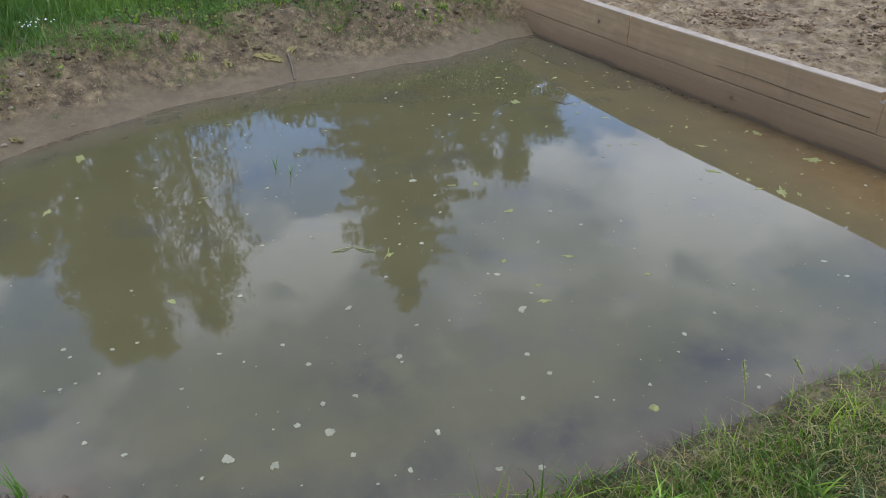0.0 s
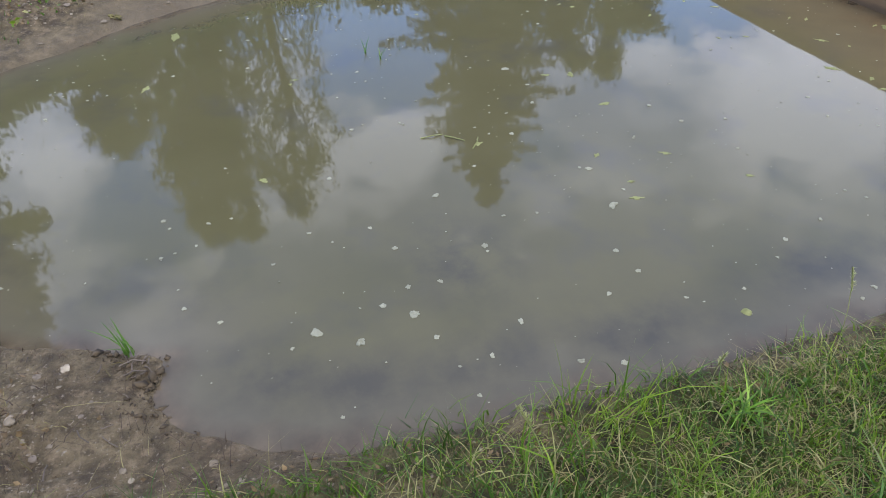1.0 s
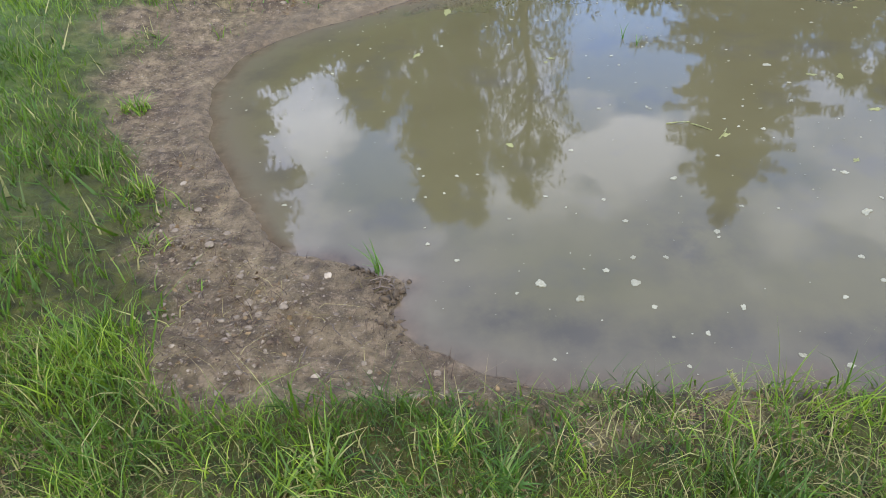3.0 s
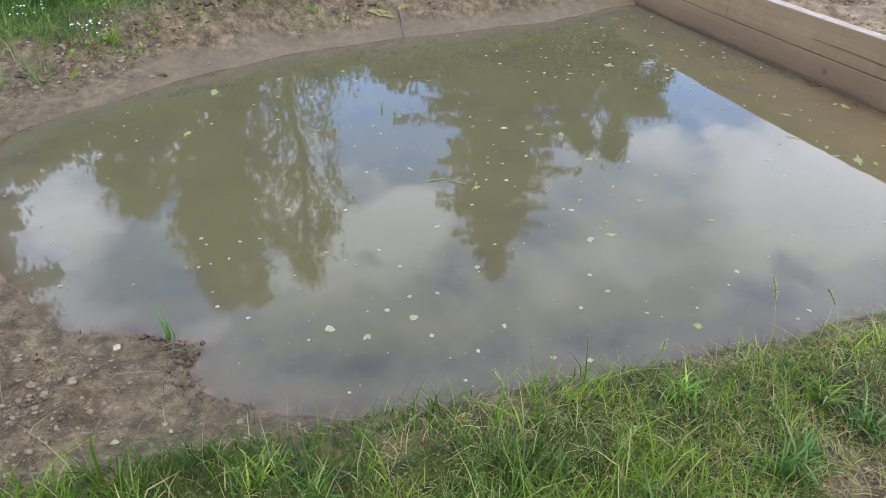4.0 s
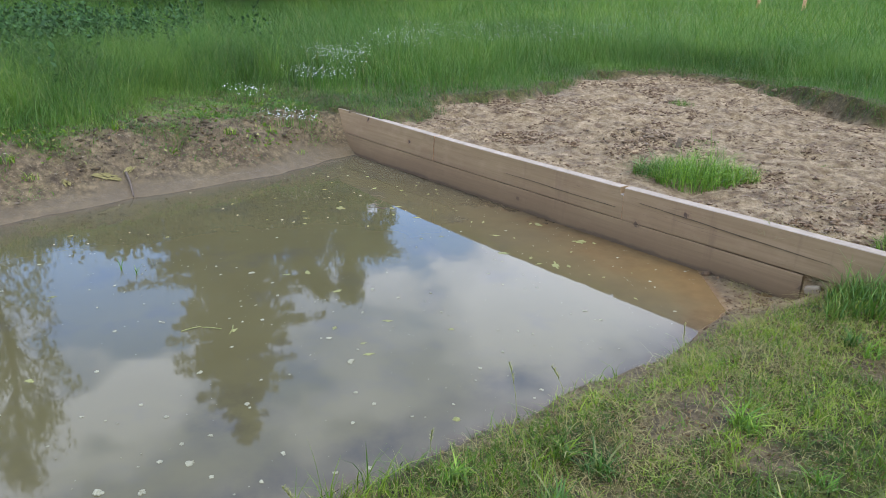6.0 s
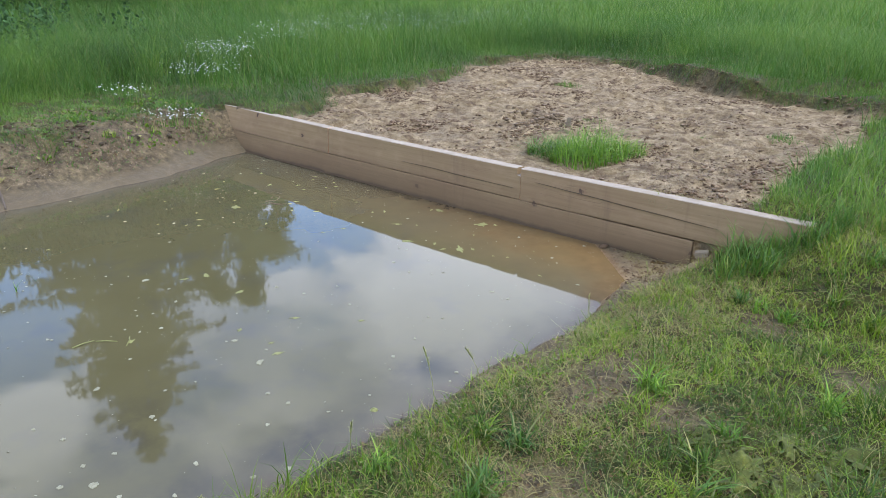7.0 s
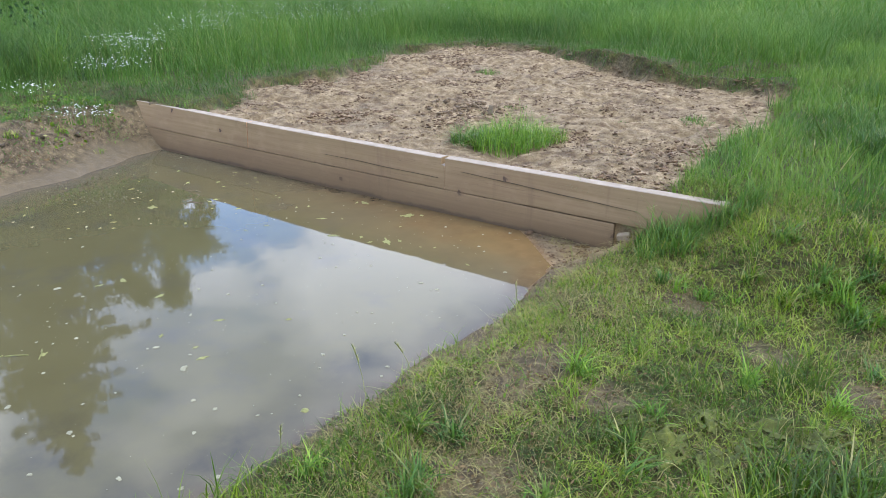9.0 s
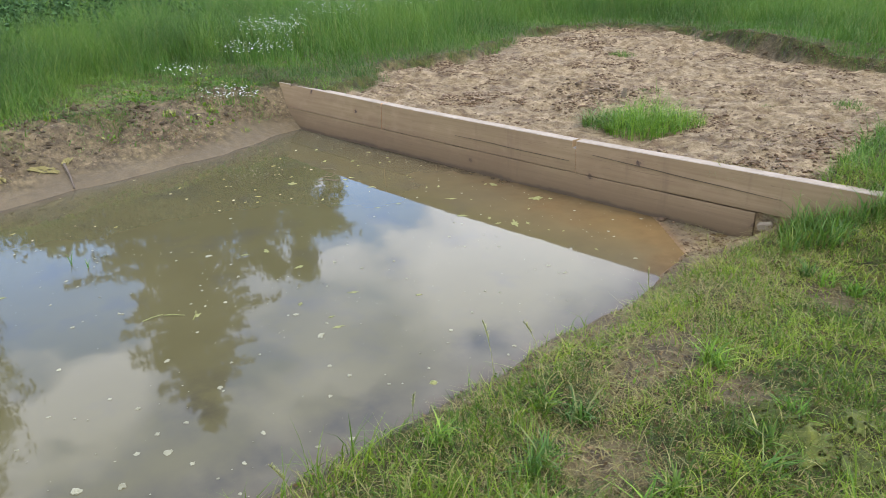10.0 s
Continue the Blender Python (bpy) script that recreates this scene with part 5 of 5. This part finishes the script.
def flower_clump(x, y, n, spread, tall, seed):
    """White daisies over a cushion of leaves."""
    rnd = random.Random(seed)
    z0 = float(height(np.array([x]), np.array([y]))[0])
    clump = thing("daisy_clump", "clump of small white daisies in the grass", "flowers", (x, y, z0), "daisies in the meadow")
    verts, faces, pv, pf = [], [], [], []
    for k in range(int(1.25 * n)):
        a, r = rnd.uniform(0, 6.283), spread * rnd.random() ** 0.7
        bx, by, h = 1.8 * r * math.cos(a), 1.1 * r * math.sin(a), tall * rnd.uniform(0.75, 1.22)
        blade_strip(verts, faces, (bx, by, 0), (math.cos(a), math.sin(a)), h, 0.005, 0.15, 3)
        c = Vector((bx + 0.15 * h * math.cos(a), by + 0.15 * h * math.sin(a), h * 0.96))
        q = Euler((rnd.uniform(-0.5, 0.5), rnd.uniform(-0.5, 0.5), rnd.uniform(0, 6))).to_matrix()
        i, rad = len(pv), rnd.uniform(0.006, 0.0105)
        pv.append(c + q @ Vector((0, 0, 0.004)))
        for m in range(10):
            pv.append(c + q @ Vector((math.cos(m * 0.6283) * rad * (1 if m % 2 else 0.6), math.sin(m * 0.6283) * rad * (1 if m % 2 else 0.6), 0)))
        pf += [(i, i + 1 + m, i + 1 + (m + 1) % 10) for m in range(10)]
    stems = link_mesh("foliage", verts, faces, MEADOW, clump)
    a = stems.data.attributes.new("tone", "FLOAT", "POINT")
    a.data.foreach_set("value", np.full(len(verts), 0.5, np.float32))
    tagged(stems, kind="stuff")
    tagged(link_mesh("bloom", pv, pf, PETAL, clump, "small white petals"), kind="stuff")


build_tufts()
for k, (x, y, tall, lx, ly) in enumerate(((4.87, -2.18, 0.30, 0.0, -0.06), (4.90, -2.62, 0.22, 0.05, -0.03), (5.02, -1.35, 0.20, -0.04, 0.05), (4.86, -1.9, 0.16, -0.05, -0.04), (4.95, -3.1, 0.20, -0.03, -0.06),
                                          (5.25, -3.0, 0.24, 0.03, 0.06), (5.0, -0.75, 0.18, -0.04, 0.02), (5.6, -2.2, 0.2, 0.05, 0.02))):
    seed_stem(x, y, tall, 300 + k, (lx, ly))
for k, (x, y, n, spread, tall) in enumerate(((-0.05, -0.5, 85, 0.22, 0.10), (-0.95, -0.5, 45, 0.20, 0.16), (-1.35, 0.60, 110, 0.34, 0.22), (-1.7, 1.05, 80, 0.28, 0.36), (-2.0, 1.35, 100, 0.26, 0.37), (-2.25, 2.45, 120, 0.34, 0.50),
                                              (-2.3, 3.5, 110, 0.5, 0.58), (-2.2, 4.75, 110, 0.55, 0.58), (-2.7, 7.2, 130, 0.7, 0.5), (0.20, -4.22, 14, 0.10, 0.10), (0.15, -3.85, 12, 0.10, 0.12), (0.75, -4.45, 18, 0.14, 0.10), (0.45, -4.9, 12, 0.12, 0.12))):
    flower_clump(x, y, n, spread, tall, 320 + k)


# ---------------------------------------------------------------- scraps on the banks
def crumpled(name, x, y, sx, sy, seed, material, label, category, group="", lift=0.03, fold=0.03, turn=0.0):
    """A thin, crumpled sheet draped over the ground."""
    n = 40
    gx, gy = np.meshgrid(np.linspace(-1, 1, n), np.linspace(-1, 1, n), indexing="ij")
    rad = np.hypot(gx, gy)
    edge = 0.62 + 0.75 * (fbm(gx * 1.0, gy * 1.0, 1.6, 3, seed) - 0.5)
    c, q = math.cos(turn), math.sin(turn)
    wx, wy = x + gx * sx * c - gy * sy * q, y + gx * sx * q + gy * sy * c
    wz = height(wx, wy) + lift + fold * (2 * fbm(gx, gy, 2.5, 4, seed + 3) - 1) - 0.05 * lift * smooth01(rad, 0.6, 1.2)
    keep = (rad < edge + 0.1 + 0.15 * (fbm(gx, gy, 7, 2, seed + 8) - 0.4)) & (fbm(gx, gy, 4.5, 3, seed + 5) > 0.38)
    verts = np.stack([wx, wy, wz], -1)
    idx, vs, faces = {}, [], []
    for i in range(n - 1):
        for j in range(n - 1):
            cell = [(i, j), (i + 1, j), (i + 1, j + 1), (i, j + 1)]
            if all(keep[a] for a in cell):
                f = []
                for a in cell:
                    if a not in idx:
                        idx[a] = len(vs)
                        vs.append(verts[a])
                    f.append(idx[a])
                faces.append(tuple(f))
    base = Vector((x, y, float(height(np.array([x]), np.array([y]))[0])))
    ob = link_mesh(name, [Vector(v) - base for v in vs], faces, material, smooth=True)
    ob.location = base
    thick = ob.modifiers.new("thick", "SOLIDIFY")
    thick.thickness = 0.003
    return tagged(ob, label, category, group)


DRIED = plain("dried_algae", srgb(46, 54, 14), srgb(88, 92, 32), 30, bump=1.0)
MAT_AT = ((5.74, -1.80, 0.15, 0.10, 0.4), (5.90, -1.92, 0.20, 0.12, 1.2), (6.14, -1.67, 0.17, 0.12, 0.2), (5.95, -1.70, 0.14, 0.08, 2.0), (6.30, -1.62, 0.16, 0.09, 0.7), (6.05, -1.90, 0.15, 0.08, 1.7))
for k, (x, y, sx, sy, turn) in enumerate(MAT_AT):
    crumpled("algae_mat", x, y, sx, sy, 400 + k, DRIED, "limp yellow-green algae mat thrown on the grass", "algae mat", "algae mats on the bank", 0.014, 0.030, turn)


def build_strands():
    """Hair-thin strands that hang together over and round the mats."""
    rs = np.random.RandomState(430)
    pick = rs.randint(0, len(MAT_AT), 600)
    at = np.array(MAT_AT)[pick]
    x, y = at[:, 0] + rs.normal(0, 0.09, len(pick)), at[:, 1] + rs.normal(0, 0.06, len(pick))
    tagged(blades("algae_strands", x, y, height(x, y) + 0.022, rs.uniform(0.03, 0.10, len(x)), np.full(len(x), 0.0022), 2.6, DRIED, 431, 3),
           "fine yellow-green algae strands tangled in the grass", "algae", kind="stuff")


build_strands()
YELLOW = plain("withered_yellow", srgb(92, 84, 46), srgb(116, 108, 66), 26, bump=0.6)
for k, (x, y, sx, sy, turn) in enumerate(((0.46, -2.38, 0.16, 0.045, 1.3), (0.40, -2.18, 0.11, 0.04, 2.0), (0.50, -2.68, 0.07, 0.05, 0.3), (1.20, -4.06, 0.08, 0.04, 1.0), (1.02, -3.34, 0.09, 0.03, 2.2), (1.12, -3.22, 0.06, 0.03, 1.1))):
    crumpled("withered_leaf", x, y, sx * 0.8, sy * 0.8, 420 + k, YELLOW, "withered yellow water weed stranded on the mud bank", "withered weed", "yellow weed on the bank", 0.012, 0.02, turn)


def twig(name, pts, r, material, label, category, group=""):
    bm = bmesh.new()
    pts = [Vector(p) for p in pts]
    base = pts[0].copy()
    for k, (a, b) in enumerate(zip(pts, pts[1:])):
        f = 1 - 0.6 * k / len(pts)
        tube(bm, a - base, b - base, r * f, r * f * 0.85, 6)
    bmesh.ops.holes_fill(bm, edges=bm.edges)
    ob = part(name, bm, material)
    ob.location = base
    return tagged(ob, label, category, group)


def ground_z(x, y):
    return float(height(np.array([x]), np.array([y]))[0])


def build_twigs():
    rnd = random.Random(500)
    twig("stick", [(0.44, -2.22, ground_z(0.44, -2.22) + 0.02), (0.56, -2.23, ground_z(0.56, -2.23) + 0.015), (0.70, -2.26, ground_z(0.70, -2.26) + 0.008)], 0.011, BARK, "dark wet stick lying down the mud bank", "stick")
    for k in range(46):
        if k < 22:
            x, y = 4.16 + rnd.gauss(0, 0.05), -3.98 + rnd.gauss(0, 0.04)
        else:
            x, y = rnd.uniform(4.0, 4.75), rnd.uniform(-4.5, -3.7)
        if float(shore_distance(np.array([x]), np.array([y]))[0]) < 0.01:
            continue
        a, n = rnd.uniform(0, 6.283), rnd.uniform(0.02, 0.07)
        z = ground_z(x, y) + 0.005
        lift = rnd.uniform(0, 0.02) if k < 22 else 0.002
        mid = (x + n * 0.5 * math.cos(a), y + n * 0.5 * math.sin(a), z + lift)
        a += rnd.uniform(-0.5, 0.5)
        twig("twig", [(x, y, z), mid, (mid[0] + n * 0.6 * math.cos(a), mid[1] + n * 0.6 * math.sin(a), ground_z(mid[0], mid[1]) + 0.004 + lift)], 0.0022, BARK if k % 4 else STRAW, "thin brown twig on the muddy spit", "twig", "twigs on the mud")
    for k in range(6):
        x, y, a, n = 1.95 + rnd.gauss(0, 0.10), -0.78 + rnd.gauss(0, 0.05), rnd.uniform(0, 6.283), rnd.uniform(0.03, 0.09)
        twig("twig", [(x, y, 0.001), (x + n * math.cos(a), y + n * math.sin(a), rnd.uniform(0.002, 0.006)), (x + 1.8 * n * math.cos(a + 0.3), y + 1.8 * n * math.sin(a + 0.3), 0.001)], 0.002, BARK, "dark twig drifting on the pond", "twig", "twigs on the water")
    # a small weed with leaves that drifts in the pond
    for k, (x, y, tw) in enumerate(((3.27, -2.70, 0.6), (3.22, -2.78, 1.4), (3.34, -2.62, 2.4))):
        twig("drifting_stem", [(x - 0.05 * math.cos(tw), y - 0.05 * math.sin(tw), 0.001), (x, y, 0.008), (x + 0.05 * math.cos(tw + 0.3), y + 0.05 * math.sin(tw + 0.3), 0.001)], 0.003, ALGAE, "yellow-green weed stem drifting on the pond", "water weed", "weed on the water")
    # pale offcut under the end of the upper plank
    bm = bmesh.new()
    bmesh.ops.create_cube(bm, size=1.0)
    for v in bm.verts:
        v.co = Vector((v.co.x * 0.075, v.co.y * 0.05, v.co.z * 0.035)) + Vector((0, 0, 0.0225))
    bmesh.ops.bevel(bm, geom=bm.edges[:], offset=0.004, segments=2, affect="EDGES")
    block = part("wood_offcut", bm, CUT)
    block.matrix_world = pose(4.96, -0.01, ground_z(4.96, -0.05) + 0.02, 6, -14, 16)
    tagged(block, "pale sawn wood offcut wedged under the plank", "wood offcut")


CUT = plain("pale_cut_wood", srgb(122, 108, 86), srgb(150, 136, 112), 20)
build_twigs()


# ---------------------------------------------------------------- litter, weeds and far things
LITTER = plain("leaf_litter", srgb(72, 56, 34), srgb(120, 100, 66), 30, per="island")
NETTLE = plain("nettle_leaves", srgb(30, 56, 24), srgb(52, 84, 36), 8, per="island")


def build_litter():
    x, y = scatter(4.75, 7.0, -5.2, 0.0, 1100, 600, lambda a, b: (shore_distance(a, b) > 0.05) * np.clip(2.2 * fbm(a, b, 1.7, 3, 75) - 0.5, 0.1, 1))
    rs = np.random.RandomState(601)
    co, tris = leaf_cloud(np.stack([x, y, height(x, y) + 0.006 + 0.010 * rs.rand(len(x))], 1), 0.0075, 602)
    tagged(mesh_arrays("leaf_litter", co, tris, LITTER), "brown crumpled leaf litter between the grass", "litter", kind="stuff")
    # broad low leaves of clover and plantain
    x, y = scatter(4.8, 7.0, -5.0, 0.0, 330, 603, lambda a, b: turf(a, b) * (fbm(a, b, 2.6, 2, 76) > 0.52))
    co, tris = leaf_cloud(np.stack([x, y, height(x, y) + 0.015 + 0.02 * np.random.RandomState(604).rand(len(x))], 1), 0.008, 605)
    ob = mesh_arrays("clover", co, tris, GRASS, np.repeat(np.random.RandomState(606).uniform(0.15, 0.6, len(x)), 4))
    tagged(ob, "low green clover leaves in the sward", "clover", kind="stuff")
    # small weeds and dead stalks on the far bank
    x, y = scatter(-0.8, 1.4, -4.6, -0.1, 900, 607, lambda a, b: (shore_distance(a, b) > 0.22) * np.clip(2.6 * fbm(a, b, 2.4, 3, 77) - 0.9, 0, 1))
    tagged(blades("bank_stubble", x, y, height(x, y), np.random.RandomState(608).uniform(0.02, 0.08, len(x)), np.random.RandomState(609).uniform(0.003, 0.006, len(x)), 1.8, STRAW, 610, 3),
           "dry stubble and stalks on the far bank", "stubble", kind="stuff")
    x, y = scatter(-0.8, 1.4, -4.6, -0.1, 600, 611, lambda a, b: (shore_distance(a, b) > 0.30) * (fbm(a, b, 3.1, 3, 78) > 0.55))
    co, tris = leaf_cloud(np.stack([x, y, height(x, y) + 0.015 + 0.03 * np.random.RandomState(612).rand(len(x))], 1), 0.016, 613)
    ob = mesh_arrays("bank_weeds", co, tris, GRASS, np.repeat(np.random.RandomState(614).uniform(0.2, 0.6, len(x)), 4))
    tagged(ob, "small green weeds on the far bank", "weeds", kind="stuff")


DEBRIS = plain("dark_debris", srgb(44, 34, 24), srgb(74, 58, 40), 30, per="island")


def build_debris():
    x, y = scatter(3.2, 5.0, -5.0, -2.0, 1900, 640, lambda a, b: on_mud(a, b) * (b < -3.0) + 0.5 * (np.abs(shore_distance(a, b) - 0.05) < 0.05))
    tagged(blades("plant_debris", x, y, height(x, y) + 0.008, np.random.RandomState(641).uniform(0.015, 0.06, len(x)), np.random.RandomState(642).uniform(0.0015, 0.004, len(x)), 2.6, DEBRIS, 643, 3),
           "dark rotting stalks and fibres on the mud", "plant debris", kind="stuff")
    x, y = scatter(3.2, 5.0, -5.0, -3.2, 420, 651, lambda a, b: on_mud(a, b))
    tagged(blades("dead_stalks", x, y, height(x, y) + 0.010, np.random.RandomState(652).uniform(0.02, 0.09, len(x)), np.random.RandomState(653).uniform(0.0015, 0.003, len(x)), 2.7, STRAW, 654, 3),
           "pale dead stalks lying on the mud", "plant debris", kind="stuff")
    x, y = scatter(3.2, 5.0, -5.0, -2.6, 420, 644, on_mud)
    co, tris = leaf_cloud(np.stack([x, y, height(x, y) + 0.006], 1), 0.010, 645)
    tagged(mesh_arrays("leaf_scraps", co, tris, LITTER), "brown scraps of dead leaves on the mud", "litter", kind="stuff")
    # light fibres and scraps washed up on the far bank
    x, y = scatter(-0.4, 1.5, -4.8, -0.1, 700, 646, lambda a, b: on_mud(a, b))
    co, tris = leaf_cloud(np.stack([x, y, height(x, y) + 0.008], 1), 0.014, 647)
    tagged(mesh_arrays("leaf_scraps", co, tris, LITTER), "brown scraps of dead leaves on the far bank", "litter", kind="stuff")
    x, y = scatter(-0.4, 1.5, -4.8, -0.1, 130, 648, lambda a, b: on_mud(a, b))
    lumps("pale_chips", x, y, np.random.RandomState(649).gamma(2.0, 0.004, len(x)) + 0.003, WHITE_STONE, 650, 0.4, 0.3, 0, "pale stone chips on the far bank", "chips")


def build_moss():
    """Low growth that thins out from the turf over the far bank."""
    x, y = scatter(-1.4, 1.5, -5.0, -0.05, 5600, 660, lambda a, b: np.clip(1.6 * turf(a, b) + 0.25 * (fbm(a, b, 2.2, 3, 85) > 0.55), 0, 1) * (turf(a, b) < 0.85) * (shore_distance(a, b) > 0.18))
    tagged(blades("low_growth", x, y, height(x, y), np.random.RandomState(661).gamma(3, 0.012, len(x)), np.random.RandomState(662).uniform(0.004, 0.010, len(x)), 1.4, MEADOW, 663, 2, np.clip(1.6 * fbm(x, y, 2.6, 3, 86) - 0.2, 0, 1)),
           "low mossy green growth thinning out over the far bank", "grass", kind="stuff")


NETTLE_AT = (-5.2, -3.6)


def build_nettles():
    rs = np.random.RandomState(620)
    n = 420
    half = n // 2
    x = np.concatenate([rs.normal(-6.9, 1.2, half), rs.normal(NETTLE_AT[0], 1.1, n - half)])
    y = np.concatenate([rs.normal(-0.6, 1.0, half), rs.normal(NETTLE_AT[1], 0.9, n - half)])
    pts = []
    for i in range(n):
        tall = 0.75 * rs.uniform(0.7, 1.2)
        z0 = ground_z(x[i], y[i])
        m = 26
        h = np.linspace(0.25, 1, m) * tall
        a = rs.rand(m) * 6.283
        r = 0.09 * (1.1 - h / tall * 0.6)
        pts.append(np.stack([x[i] + r * np.cos(a), y[i] + r * np.sin(a), z0 + h], 1))
    co, tris = leaf_cloud(np.concatenate(pts), 0.034, 621)
    tagged(mesh_arrays("nettles", co, tris, NETTLE), "dark green bed of nettles in the tall grass", "nettles", kind="stuff")


def build_far_things():
    for x, y in ((-8.0, 22.9), (-6.5, 23.3)):
        bm = bmesh.new()
        for k, (z0, z1, r0, r1) in enumerate(((-0.3, 0.55, 0.062, 0.060), (0.55, 1.15, 0.060, 0.056), (1.15, 1.2, 0.056, 0.035))):
            tube(bm, (0.004 * k, 0, z0), (0.004 * (k + 1), 0, z1), r0, r1, 10)
        bmesh.ops.holes_fill(bm, edges=bm.edges)
        post = part("wooden_post", bm, FRESH)
        post.location = (x, y, ground_z(x, y))
        tagged(post, "round orange-brown wooden post in the meadow", "post", "posts in the meadow")
    bm = bmesh.new()
    bmesh.ops.create_cube(bm, size=1.0)
    for v in bm.verts:
        v.co = Vector((v.co.x * (0.035 if v.co.z > 0 else 0.05), v.co.y * 0.012, v.co.z * 0.11 + 0.035))
    bmesh.ops.bevel(bm, geom=bm.edges[:], offset=0.003, segments=1, affect="EDGES")
    stake = part("plot_marker", bm, PEBBLE)
    stake.matrix_world = pose(2.98, 1.62, ground_z(2.98, 1.62), 8, 6, 40)
    tagged(stake, "small pale marker board standing in the sand", "marker")
    tuft("yellow_weed", -2.07, 1.79, 60, 0.42, 0.16, 630, ALGAE, "yellow-green leafy weed among the daisies", 0.02, 0.5, None, "weed")


build_litter()
build_debris()
build_moss()
build_nettles()
build_far_things()
for k, (x, y, n, spread, tall) in enumerate(((-4.4, 11.3, 90, 0.8, 0.45), (-3.6, 9.3, 80, 0.6, 0.42), (-6.4, 14.4, 90, 0.9, 0.45), (-2.9, 6.0, 60, 0.5, 0.4))):
    flower_clump(x, y, n, spread, tall, 650 + k)
